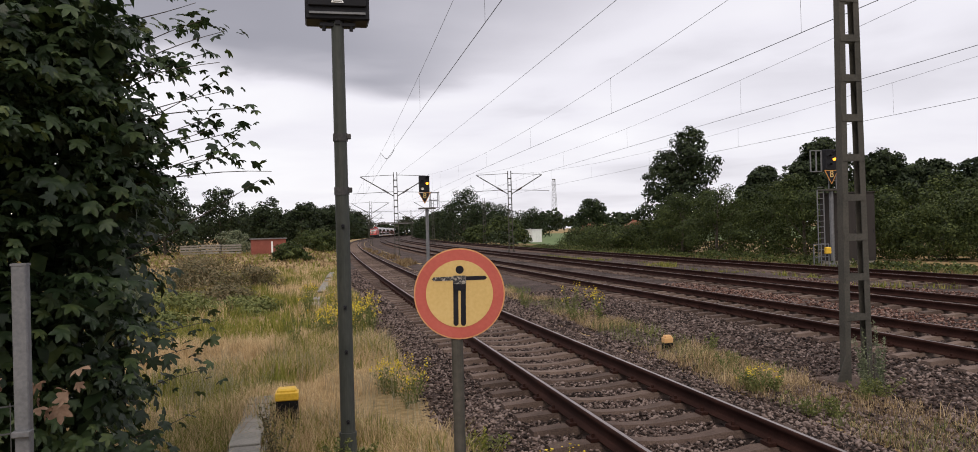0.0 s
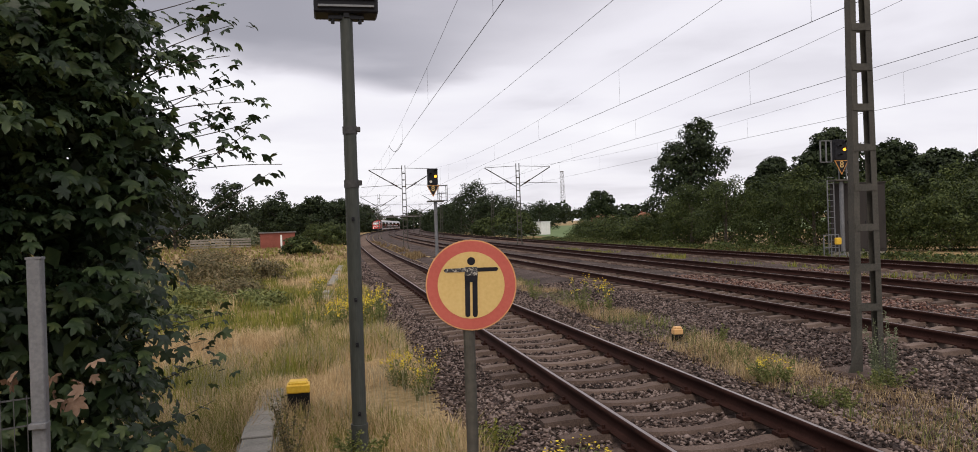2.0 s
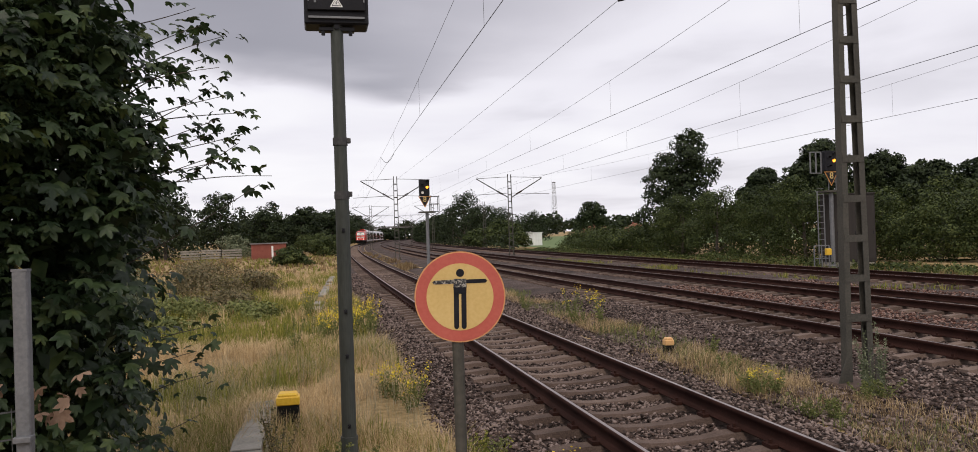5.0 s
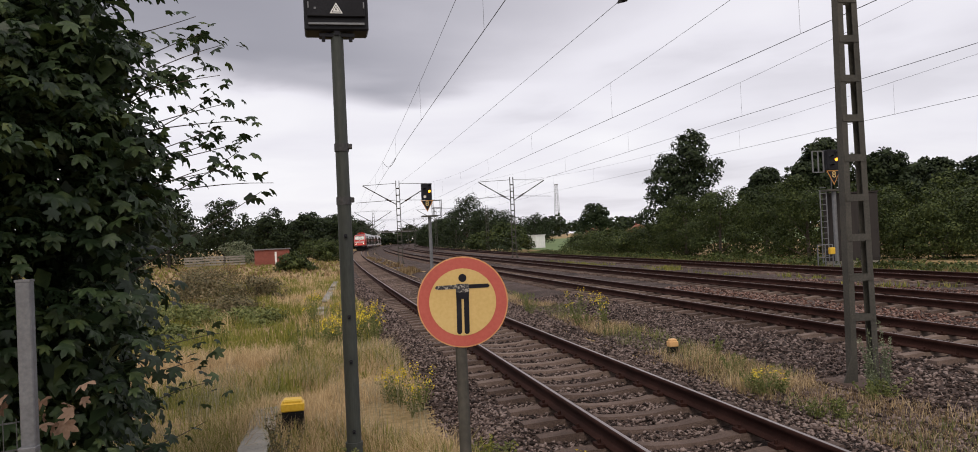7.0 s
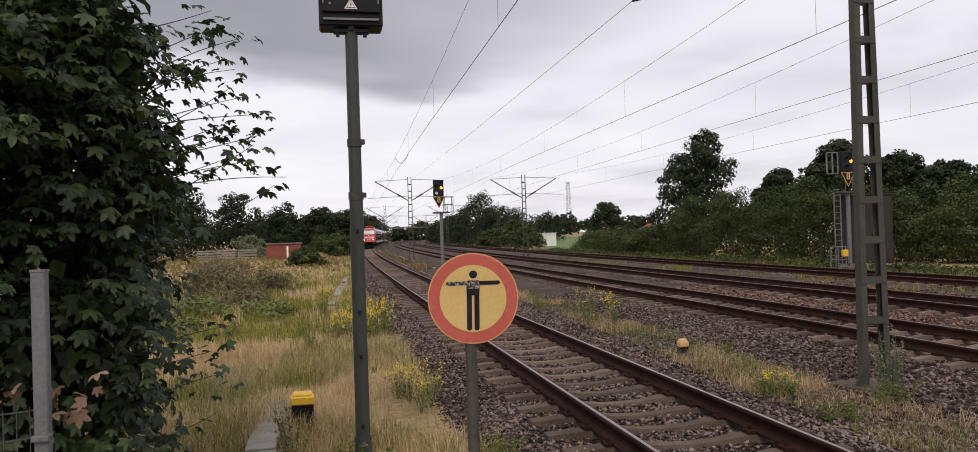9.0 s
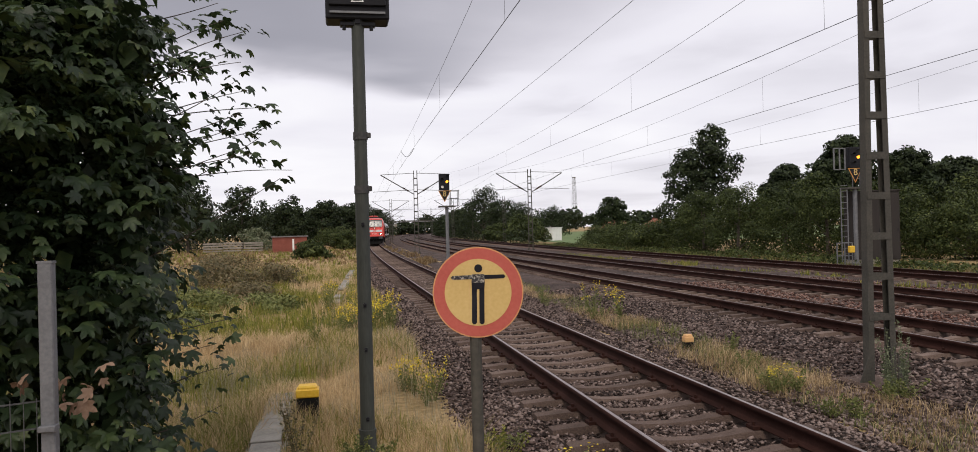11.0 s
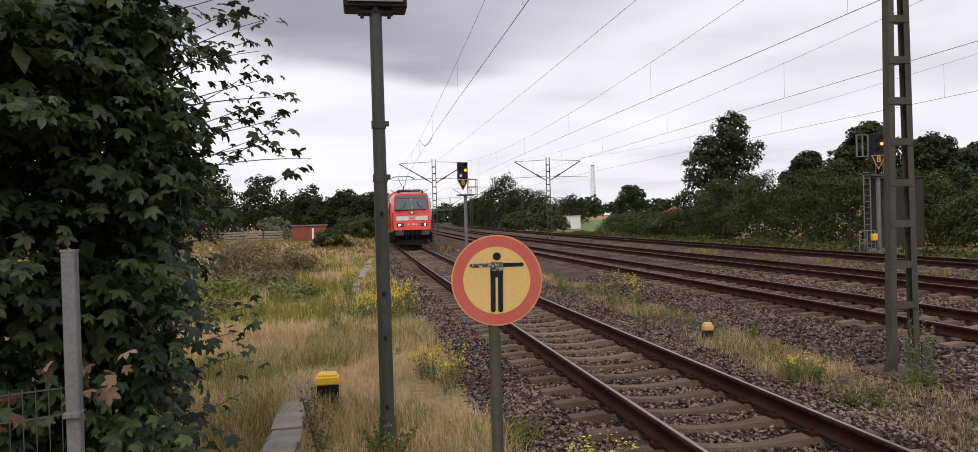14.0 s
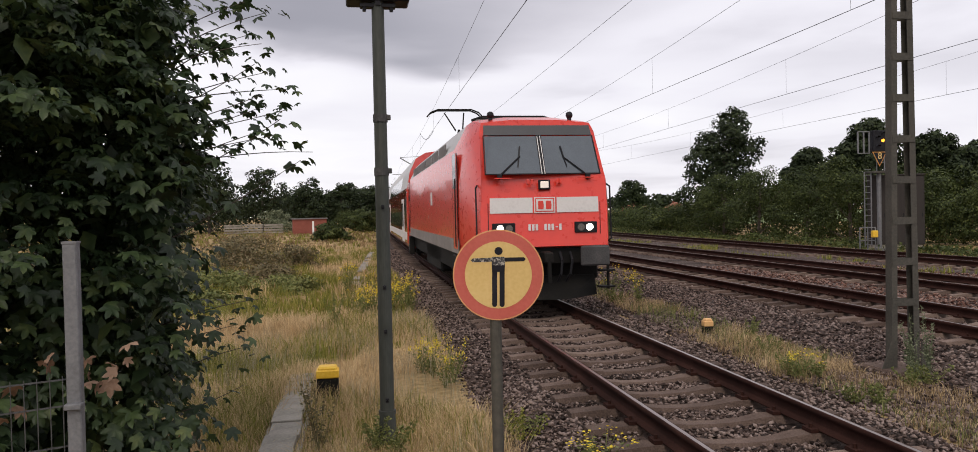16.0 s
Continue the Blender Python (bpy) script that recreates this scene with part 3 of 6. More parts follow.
# ---- the tall pole with the equipment case ----
def tall_pole():
    t = thing("equipment_pole", pose(0.235, 7.72, -0.36), "dark green steel pole carrying a black equipment case", "pole")
    bm = B()
    rod(bm, (0, 0, 0), (0, 0, 2.65), 0.070, 20, 0.066)
    rod(bm, (0, 0, 2.65), (0, 0, 4.36), 0.063, 20, 0.060)
    part("shaft", bm, M_POLE, t, smooth=False)
    for z, r in ((3.20, 0.071), (2.68, 0.073)):
        bm = B()
        rod(bm, (0, 0, z - 0.045), (0, 0, z + 0.03), r, 20)
        box(bm, 0.075, -0.01, z, 0.05, 0.05, 0.05, bevel=0.006)
        part("collar", bm, M_BUFFER, t, "dark steel collar")
    for z in (2.33, 1.55, 1.12, 0.45):
        bm = B()
        box(bm, 0.0, -0.07, z, 0.03, 0.03, 0.04, bevel=0.004)
        rod(bm, (0, -0.08, z), (0, -0.10, z), 0.01, 8)
        part("bolt_lug", bm, M_BLACK, t, "small dark bolt lug")
    bm = B()
    rod(bm, (0, 0, 0.0), (0, 0, 0.30), 0.10, 16, 0.076)
    rod(bm, (0, 0, 0.30), (0, 0, 0.34), 0.084, 16)
    part("foot", bm, M_POLE, t, "flanged pole foot in the grass")
    bm = B()
    box(bm, 0, 0, 4.28, 0.34, 0.10, 0.04, bevel=0.005)
    box(bm, 0, -0.06, 4.33, 0.05, 0.03, 0.11)
    for x in (-0.13, 0.13):
        rod(bm, (x, -0.03, 4.22), (x, -0.03, 4.30), 0.018, 8)
    part("bracket", bm, M_BLACK, t, "black mounting bracket")
    case = part("case", box(B(), 0, 0.06, 4.79, 0.61, 0.30, 0.95, bevel=0.015), M_BLACK, t, "black equipment case")
    part("door", box(B(), 0, -0.105, 4.83, 0.55, 0.03, 0.78, bevel=0.008), M_BLACK, case, "black case door")
    part("rail_strip", box(B(), 0, -0.10, 4.375, 0.53, 0.03, 0.02), M_ZINC, case, "thin metal strip")
    part("latch", box(B(), 0.262, -0.125, 4.55, 0.012, 0.012, 0.06), M_ZINC, case, "steel latch")
    part("latch", box(B(), -0.262, -0.125, 4.55, 0.012, 0.012, 0.06), M_ZINC, case, "steel latch")
    sign = part("warning_plate", plate(B(), [(-0.062, 0), (0.062, 0), (0, 0.105)], 0.003), M_WHITE, case, "pale triangular warning plate", m=pose(0, -0.124, 4.47))
    part("warning_plate_edge", plate(B(), [(-0.044, 0.010), (0.044, 0.010), (0, 0.086)], 0.002), M_BLACK, sign, "dark triangle", m=pose(0, -0.002, 0))
    part("warning_plate_field", plate(B(), [(-0.036, 0.015), (0.036, 0.015), (0, 0.077)], 0.002), M_WHITE, sign, m=pose(0, -0.004, 0))
    part("flash_mark", plate(B(), [(-0.004, 0.052), (0.006, 0.056), (0.001, 0.040), (0.009, 0.040), (-0.004, 0.018), (-0.001, 0.034), (-0.009, 0.034)], 0.002), M_BLACK, sign, m=pose(0, -0.006, 0))
    for x in (-0.2, -0.02, 0.02):
        part("small_plate", box(B(), x if x == -0.2 else x, -0.123, 4.52 if x == -0.2 else 4.72, 0.02, 0.004, 0.02), M_ZINC, case)
    return t


tall_pole()


# ---- fence beside the tree ----
KICK = 0.45


def fence():
    t = thing("wire_fence", pose(-1.40, 4.14, -0.36), "welded wire mesh fence on a grey steel post", "fence")
    part("post", box(B(), 0, 0, 1.075, 0.066, 0.06, 2.15, bevel=0.006), M_POST, t, "dull grey square post")
    part("post_cap", box(B(), 0, 0, 2.152, 0.070, 0.064, 0.012), M_POST, t)
    part("post", box(B(), -2.5, -2.5 * KICK, 1.075, 0.066, 0.06, 2.15, bevel=0.006), M_POST, t, "dull grey square post")
    for k in range(49):
        u = 0.05 + k * 0.05
        part("upright_wire", rod(B(), (-u, -u * KICK, 0.1), (-u, -u * KICK, 1.5), 0.0024, 5), M_WIRE_GREY, t)
    for z in (0.15, 0.35, 0.55, 0.75, 0.95, 1.15, 1.35, 1.48):
        bm = B()
        bar(bm, (-0.04, -0.008, z), (-2.5, -2.5 * KICK - 0.008, z), 0.005, 0.005)
        bar(bm, (-0.04, 0.008, z), (-2.5, -2.5 * KICK + 0.008, z), 0.005, 0.005)
        part("cross_wire", bm, M_WIRE_GREY, t)
    for z in (0.35, 1.35):
        part("clamp", box(B(), 0, -0.02, z, 0.08, 0.066, 0.03, bevel=0.004), M_POST, t)
    return t


fence()


# ---- marker posts and the cable duct ----
def marker(x, y, top, w, cap, label):
    t = thing("marker_post", pose(x, y, -0.36), label, "marker post")
    h = top + 0.36
    bm = B()
    box(bm, 0, 0, h - 0.09, w * 0.95, w * 0.8, 0.10, bevel=0.012)
    box(bm, 0, 0, h - 0.03, w * 0.8, w * 0.66, 0.06, bevel=0.02)
    part("cap", bm, cap, t, "domed plastic cap")
    part("body", box(B(), 0, 0, (h - 0.14) / 2, w * 0.9, w * 0.72, h - 0.14, bevel=0.01), M_BLACK_DUSTY, t, "dark box body")
    return t


marker(-0.41, 9.70, 0.075, 0.285, M_YELLOW, "yellow-capped black connection box in dry grass")
marker(6.10, 13.10, -0.08, 0.18, M_ORANGE, "small orange-capped marker stub in the grass strip")


def duct_x(y):
    return -0.79 + 0.0447 * max(0.0, y - 11.0)


def cable_duct():
    t = thing("cable_duct", label="grey concrete cable duct covers, half overgrown", category="cable duct", kind="structure")
    me = bpy.data.meshes.new("cover_slab")
    bm = B()
    box(bm, 0, 0, 0, 0.31, 0.49, 0.07, bevel=0.008)
    bm.to_mesh(me)
    bm.free()
    me.materials.append(M_CONCRETE)
    y, i = 4.6, 0
    while y < 46:
        x = duct_x(y)
        if 10.9 < y < 25 or (y > 25 and noise.noise((y * 0.7, 2.0, 0.5)) < -0.12):
            y += 0.505
            continue
        so = new("cover_slab", me)
        so.parent, so.matrix_basis = t, pose(x + rng.uniform(-0.012, 0.012), y, (-0.275 if y < 11 else -0.31) + rng.uniform(-0.012, 0.012), rng.uniform(-1.2, 1.2), rng.uniform(-1, 1), (-2.5 if y > 11 else 0) + rng.uniform(-1.2, 1.2))
        y += 0.505
    for side in (-1, 1):
        for y0, y1 in ((4.4, 10.8), (25.0, 46.2)):
            x0, x1 = duct_x(y0), duct_x(y1)
            part("duct_wall", bar(B(), (x0 + side * 0.18, y0, -0.37), (x1 + side * 0.18, y1, -0.37), 0.04, 0.10), M_CONCRETE, t)
    return t


cable_duct()


# ---- overhead line ----
def lattice_mast(name, x, y, h, w0, w1, mat, label, arms, z0=-0.45, face=0.0, leg=0.085, step=0.556, d=0.085):
    t = thing(name, pose(x, y, z0, 0, 0, face), label, "mast", "overhead line masts")
    half = lambda z: (w0 + (w1 - w0) * z / h) / 2
    for sx in (-1, 1):
        part("leg", channel(B(), (sx * half(0), 0, 0), (sx * half(h), 0, h), leg, d, sx), mat, t)
    z = 1.02
    while z < h - 0.2:
        for sy in (-1, 1):
            part("batten", box(B(), 0, sy * (d + 0.004), z, 2 * half(z) - 0.02, 0.010, 0.095), mat, t)
        z += step
    part("footing", box(B(), 0, 0, 0.03, w0 + 0.36, 0.75, 0.24, bevel=0.03), M_SLEEPER, t, "concrete footing")
    for sx in (-1, 1):
        gus = B()
        v = [gus.verts.new(p) for p in ((sx * half(0), -d - 0.02, 0.12), (sx * (half(0) + 0.16), -d - 0.02, 0.12), (sx * half(0), -d - 0.02, 0.52))]
        f = gus.faces.new(v)
        ex = bmesh.ops.extrude_face_region(gus, geom=[f])
        bmesh.ops.translate(gus, verts=[q for q in ex["geom"] if isinstance(q, bmesh.types.BMVert)], vec=(0, 0.015, 0))
        part("gusset", gus, mat, t, "triangular foot plate")
    if arms:
        for sx, reach in arms:
            top, low = h - 0.25, 5.75
            arm = part("bracket_arm", rod(B(), (sx * half(low), 0, low), (sx * reach, 0, top - 0.15), 0.045, 8), mat, t)
            part("tie_bar", rod(B(), (sx * half(top), 0, top), (sx * reach, 0, top - 0.12), 0.022, 6), mat, arm)
            part("steady_arm", rod(B(), (sx * half(6.1), 0, 6.15), (sx * (reach + 0.7), 0, 6.0), 0.022, 6), mat, arm)
            bm = B()
            for k in range(6):
                q = 0.16 + 0.03 * k
                p = Vector((sx * half(low), 0, low)).lerp(Vector((sx * reach, 0, top - 0.15)), q)
                p2 = Vector((sx * half(low), 0, low)).lerp(Vector((sx * reach, 0, top - 0.15)), q + 0.015)
                rod(bm, p, p2, 0.085, 10)
            part("insulator", bm, M_RAIL, arm, "brown ribbed insulator")
    return t


lattice_mast("lattice_mast", 7.195, 9.46, 8.0, 0.43, 0.24, M_MAST, "tall tapered grey-green steel batten mast on a footing", [(-1, 3.6), (1, 3.0)], leg=0.085, step=0.5465, d=0.062)
lattice_mast("lattice_mast", 17.4, 9.46, 8.0, 0.49, 0.2, M_MAST, "tall tapered grey-green steel batten mast between tracks", [(-1, 3.2), (1, 3.0)])
for s in (73, 137, 201, 265):
    for off in (3.27 if s < 100 else 3.05, 14.15 if s < 100 else 13.85):
        p = along(s, off)
        lattice_mast("lattice_mast", p.x, p.y, 7.95, 0.46, 0.36, M_MAST, "distant steel batten mast with arms over two tracks", [(-1, 3.2), (1, 3.2)], face=heading(s), leg=0.06, step=0.62, d=0.07)
for s, off in ((117, 19.6), (330, 13.9)):
    p = along(s, off)
    lattice_mast("lattice_mast", p.x, p.y, 7.2, 0.42, 0.32, M_MAST, "plain steel mast without arms beside the far track", [], face=heading(s), leg=0.055, d=0.07)


def tube(name, points, r, mat, parent=None, label="", seg=5):
    verts, faces = [], []
    n = len(points)
    for i, p in enumerate(points):
        d = (points[min(i + 1, n - 1)] - points[max(i - 1, 0)]).normalized()
        a = d.cross(Vector((0, 0, 1)))
        a = a.normalized() if a.length > 1e-4 else Vector((1, 0, 0))
        b = a.cross(d)
        for k in range(seg):
            w = 2 * math.pi * k / seg
            verts.append(p + (a * math.cos(w) + b * math.sin(w)) * r)
    for i in range(n - 1):
        for k in range(seg):
            a, b = i * seg + k, i * seg + (k + 1) % seg
            faces.append((a, b, b + seg, a + seg))
    return soup(name, verts, faces, mat, parent, label)


SPANS = [-55, 9.46, 73, 137, 201, 265, 330]


def overhead(off, label, zigzag):
    """Contact wire, messenger wire with its sag, and droppers over one track."""
    t = thing("overhead_wires", label=label, category="overhead line", group="overhead lines", kind="structure")
    def at(s):
        k = max(i for i in range(len(SPANS) - 1) if s >= SPANS[i])
        f = (s - SPANS[k]) / (SPANS[k + 1] - SPANS[k])
        sign = 1 if k % 2 else -1
        return off + zigzag * sign * (-1 + 2 * f) * -1, 6.32 + 0.95 * (2 * f - 1) ** 2, f
    ss = [-50 + 2.5 * i for i in range(150)]
    tube("contact_wire", [along(s, at(s)[0], 5.5) for s in ss], 0.0068, M_WIRE, t)
    tube("messenger_wire", [along(s, at(s)[0], at(s)[1]) for s in ss], 0.0048, M_WIRE, t)
    for k in range(len(SPANS) - 2):
        for f in (0.06, 0.22, 0.38, 0.54, 0.70, 0.86, 0.95):
            s = SPANS[k] + f * (SPANS[k + 1] - SPANS[k])
            o, z, _ = at(s)
            if z - 5.55 > 0.1:
                part("dropper", rod(B(), along(s, o, 5.5), along(s, o, z), 0.003, 5), M_WIRE, t)
    return t


overhead(0.0, "contact and messenger wires above the platform track", -0.55)
overhead(6.0, "contact and messenger wires above the second track", -0.35)
overhead(10.6, "contact and messenger wires above the third track", -0.45)
overhead(16.0, "contact and messenger wires above the outer track", 0.3)
jumper = thing("jumper_cable", label="slack dark jumper cable between the wires", category="overhead line", kind="structure")
j0, j1 = along(43.5, 0.02, 6.33), along(34.2, -0.09, 5.5)
tube("wire", [j0.lerp(j1, q / 8) - Vector((0, 0, 0.35 * math.sin(math.pi * q / 8))) for q in range(9)], 0.012, M_WIRE, jumper)
feeder = thing("feeder_wire", label="thin dark feeder wire along the mast tops", category="overhead line", kind="structure")
bm = B()
rod(bm, along(17.5, 3.75, 7.34), along(17.1, 3.75, 7.345), 0.02, 10, 0.11)
rod(bm, along(17.1, 3.75, 7.345), along(16.5, 3.75, 7.355), 0.11, 10, 0.03)
part("insulator", bm, M_BLACK, feeder, "dark spindle insulator")
tube("wire", [along(s, 3.75, 7.45 - 0.25 * math.sin(math.pi * ((s - 9.46) % 63.6) / 63.6)) for s in range(-50, 320, 3)], 0.006, M_WIRE, feeder)


# ---- signals ----
def signal(x, y, top, label, cage_side, high):
    t = thing("light_signal", pose(x, y, -0.4), label, "railway signal", "light signals")
    h = top + 0.4
    bm = B()
    rod(bm, (0.13, 0.1, 0), (0.13, 0.1, h - 1.9), 0.10, 12)
    box(bm, 0.13, 0.1, 0.12, 0.45, 0.45, 0.25, bevel=0.03)
    part("post", bm, M_ZINC, t, "grey steel signal post")
    part("platform", box(B(), 0.15, 0.2, h - 1.93, 0.95, 0.75, 0.09, bevel=0.01), M_MAST, t, "service platform")
    head = part("head", box(B(), -0.02, -0.05, h - 0.49, 0.60, 0.30, 0.97, bevel=0.02), M_BLACK, t, "black signal screen")
    for u, v, mat in ((0.14, 0.02, M_AMBER), (-0.14, -0.29, M_BLACK if high else M_LAMP_DIM), (0.14, 0.32, M_BLACK), (-0.16, 0.12, M_BLACK)):
        lamp = part("lamp", rod(B(), (u, -0.215, h - 0.49 + v), (u, -0.20, h - 0.49 + v), 0.082, 16), mat, head, "lit amber lamp" if mat == M_AMBER else "dim white lamp" if mat == M_LAMP_DIM else "dark lamp")
        bm = B()
        bmesh.ops.create_cone(bm, segments=14, cap_ends=False, radius1=0.095, radius2=0.095, depth=0.16, matrix=Matrix.Translation((u, -0.27, h - 0.48 + v)) @ pose(0, 0, 0, 90))
        bmesh.ops.delete(bm, geom=[vv for vv in bm.verts if vv.co.z < h - 0.50 + v], context="VERTS")
        part("hood", bm, M_BLACK, head)
    board = part("speed_board", plate(B(), [(-0.37, 0), (0.37, 0), (0.0, -0.68)], 0.02), M_AMBER_PAINT, t, "amber-edged black triangular speed board", m=pose(-0.02, -0.18, h - 1.0))
    part("board_field", plate(B(), [(-0.315, -0.028), (0.315, -0.028), (0.0, -0.61)], 0.01), M_BLACK, board, m=pose(0, -0.008, 0))
    letters("8", 0.44, M_SIGN_YELLOW, board, pose(0, -0.02, -0.20, 90), "digit")
    cage = thing("rail_cage")
    cage.parent = t
    for zz in (h - 1.0, h - 1.45, h - 1.9):
        bm = B()
        bar(bm, (cage_side * 0.35, 0.0, zz), (cage_side * 0.85, 0.0, zz), 0.035, 0.035)
        bar(bm, (cage_side * 0.85, 0.0, zz), (cage_side * 0.85, 0.55, zz), 0.035, 0.035)
        bar(bm, (cage_side * 0.35, 0.55, zz), (cage_side * 0.85, 0.55, zz), 0.035, 0.035)
        part("cage_rail", bm, M_ZINC, cage)
    for u, v in ((0.35, 0.0), (0.85, 0.0), (0.85, 0.55), (0.35, 0.55)):
        part("cage_post", bar(B(), (cage_side * u, v, h - 1.93), (cage_side * u, v, h - 0.95), 0.035, 0.035), M_ZINC, cage)
    if high:
        bm = B()
        for sx in (-0.62, -0.28):
            bar(bm, (sx, 0.1, 0.3), (sx, 0.1, h - 1.9), 0.04, 0.04)
        for k in range(14):
            bar(bm, (-0.62, 0.1, 0.4 + k * 0.27), (-0.28, 0.1, 0.4 + k * 0.27), 0.025, 0.025)
        part("ladder", bm, M_ZINC, t, "grey steel ladder")
        bm = B()
        for zz in (h - 1.05, h - 0.05):
            bar(bm, (-1.0, 0, zz), (-0.4, 0, zz), 0.06, 0.04)
        for sx in (-1.0, -0.7, -0.42):
            bar(bm, (sx, 0, h - 1.05), (sx, 0, h - 0.05), 0.06, 0.04)
        part("side_cage", bm, M_ZINC, t, "grey steel guard cage")
        bm = B()
        for zz in (0.6, 1.2):
            bar(bm, (-1.1, -0.2, zz), (-0.3, -0.2, zz), 0.04, 0.04)
        for sx in (-1.1, -0.7, -0.3):
            bar(bm, (sx, -0.2, 0.0), (sx, -0.2, 1.2), 0.04, 0.04)
        part("guard_rail", bm, M_ZINC, t, "low guard rail")
        part("control_box", box(B(), -0.42, -0.3, 0.9, 0.27, 0.2, 0.32, bevel=0.03), M_YELLOW, t, "yellow control box")
    return t


signal(6.25, 46.0, 5.21, "black light signal showing amber, with triangular speed board", 1, False)
signal(23.95, 33.0, 5.3, "black light signal showing amber with ladder and guard cage", 1, True)


def relay_hut():
    t = thing("relay_cabinet", pose(25.3, 33.6, -0.25, 0, 0, -36), "tall dark brown relay cabinet beside the outer track", "cabinet")
    part("body", box(B(), 0, 0, 1.82, 2.4, 0.7, 3.25, bevel=0.02), M_HUT, t)
    part("plinth", box(B(), 0, 0, 0.06, 2.3, 0.6, 0.36), M_CONCRETE, t, "concrete plinth")
    part("roof", box(B(), 0, 0, 3.48, 2.5, 0.8, 0.07, bevel=0.01), M_HUT, t)
    for x in (-0.79, 0.0, 0.79):
        door = part("door", box(B(), x, -0.36, 1.82, 0.75, 0.02, 3.0, bevel=0.006), M_HUT, t)
        part("handle", box(B(), x + 0.32, -0.38, 1.6, 0.03, 0.03, 0.16), M_BLACK, door, "black handle")
    return t


relay_hut()


# ---- far buildings ----
def brick_shed():
    t = thing("brick_shed", pose(-6.0, 101, -0.4, 0, 0, 6), "low red brick shed with a flat dark roof", "shed")
    part("wall", box(B(), 0, 0, 0.95, 4.1, 3.0, 1.9), M_BRICK, t)
    part("roof", box(B(), 0, 0, 1.97, 4.4, 3.3, 0.14), M_RED_ROOF, t, "dark flat roof")
    part("door", box(B(), 0.4, -1.52, 0.85, 0.22, 0.05, 1.6), M_WHITE, t, "pale narrow door")
    part("door", box(B(), -1.0, -1.52, 0.85, 0.9, 0.05, 1.6), M_BRICK, t)
    return t


brick_shed()


def container():
    t = thing("equipment_container", pose(34.9, 126, -0.4, 0, 0, 24), "white flat-roofed equipment container beside the field", "container")
    part("body", box(B(), 0, 0, 1.1, 2.0, 3.0, 2.1, bevel=0.03), M_WHITE, t)
    part("roof", box(B(), 0, 0, 2.2, 2.2, 3.2, 0.10), M_STRIPE, t)
    for k in range(6):
        part("rib", box(B(), -0.9 + k * 0.36, -1.51, 1.1, 0.05, 0.04, 1.9), M_WHITE, t)
    return t


container()


def house(x, y, w, face, wall):
    t = thing("house", pose(x, y, -0.4, 0, 0, face), "far red-roofed house half hidden behind bushes", "house", "far houses")
    part("wall", box(B(), 0, 0, 1.2, w, 7, 2.4), wall, t)
    bm = B()
    a = [bm.verts.new(p) for p in ((-w / 2 - 0.4, -3.9, 2.3), (w / 2 + 0.4, -3.9, 2.3), (w / 2 + 0.4, 3.9, 2.3), (-w / 2 - 0.4, 3.9, 2.3), (-w / 2 - 0.4, 0, 4.3), (w / 2 + 0.4, 0, 4.3))]
    for f in ((0, 1, 5, 4), (2, 3, 4, 5), (0, 4, 3), (1, 2, 5), (3, 2, 1, 0)):
        bm.faces.new([a[i] for i in f])
    part("roof", bm, M_TILE, t, "orange tiled gable roof")
    for k in (-0.3, 0.3):
        part("window", box(B(), k * w, -3.52, 1.4, 1.1, 0.05, 1.0), M_DARKGLASS, t)
    part("chimney", box(B(), w * 0.2, 0.5, 4.2, 0.5, 0.5, 0.8), M_BRICK, t)
    return t


house(93, 255, 6.0, 4, M_BRICK)
house(108, 255, 3.6, 85, M_BRICK)


def lattice_tower():
    t = thing("radio_tower", pose(179, 578, -0.4), "tall slender steel lattice radio tower far away", "tower")
    h, w = 40.0, 4.4
    half = lambda z: (w + (1.8 - w) * z / h) / 2
    zs = [i * 4.0 for i in range(11)]
    for sx in (-1, 1):
        for sy in (-1, 1):
            part("leg", rod(B(), (sx * half(0), sy * half(0), 0), (sx * half(h), sy * half(h), h), 0.12, 6), M_FAR_STEEL, t)
    for z0, z1 in zip(zs, zs[1:]):
        bm = B()
        for sy in (-1, 1):
            rod(bm, (-half(z0), sy * half(z0), z0), (half(z1), sy * half(z1), z1), 0.06, 5)
            rod(bm, (half(z0), sy * half(z0), z0), (-half(z1), sy * half(z1), z1), 0.06, 5)
            rod(bm, (-half(z1), sy * half(z1), z1), (half(z1), sy * half(z1), z1), 0.06, 5)
        part("brace", bm, M_FAR_STEEL, t)
    part("crown", box(B(), 0, 0, h, 2.2, 2.2, 0.6), M_FAR_STEEL, t)
    return t


lattice_tower()


def far_bridge():
    t = thing("road_bridge", pose(48, 470, -0.4, 0, 0, -8), "far low road bridge crossing the tracks", "bridge", kind="structure")
    part("deck", box(B(), 0, 0, 7.7, 30, 6, 0.5), M_RED_ROOF, t)
    part("parapet", box(B(), 0, -3, 8.25, 30, 0.3, 0.4), M_MAST, t)
    for x in (-14, 14):
        part("pier", box(B(), x, 0, 3.3, 1.4, 5, 6.6), M_CONCRETE, t)
    return t


far_bridge()


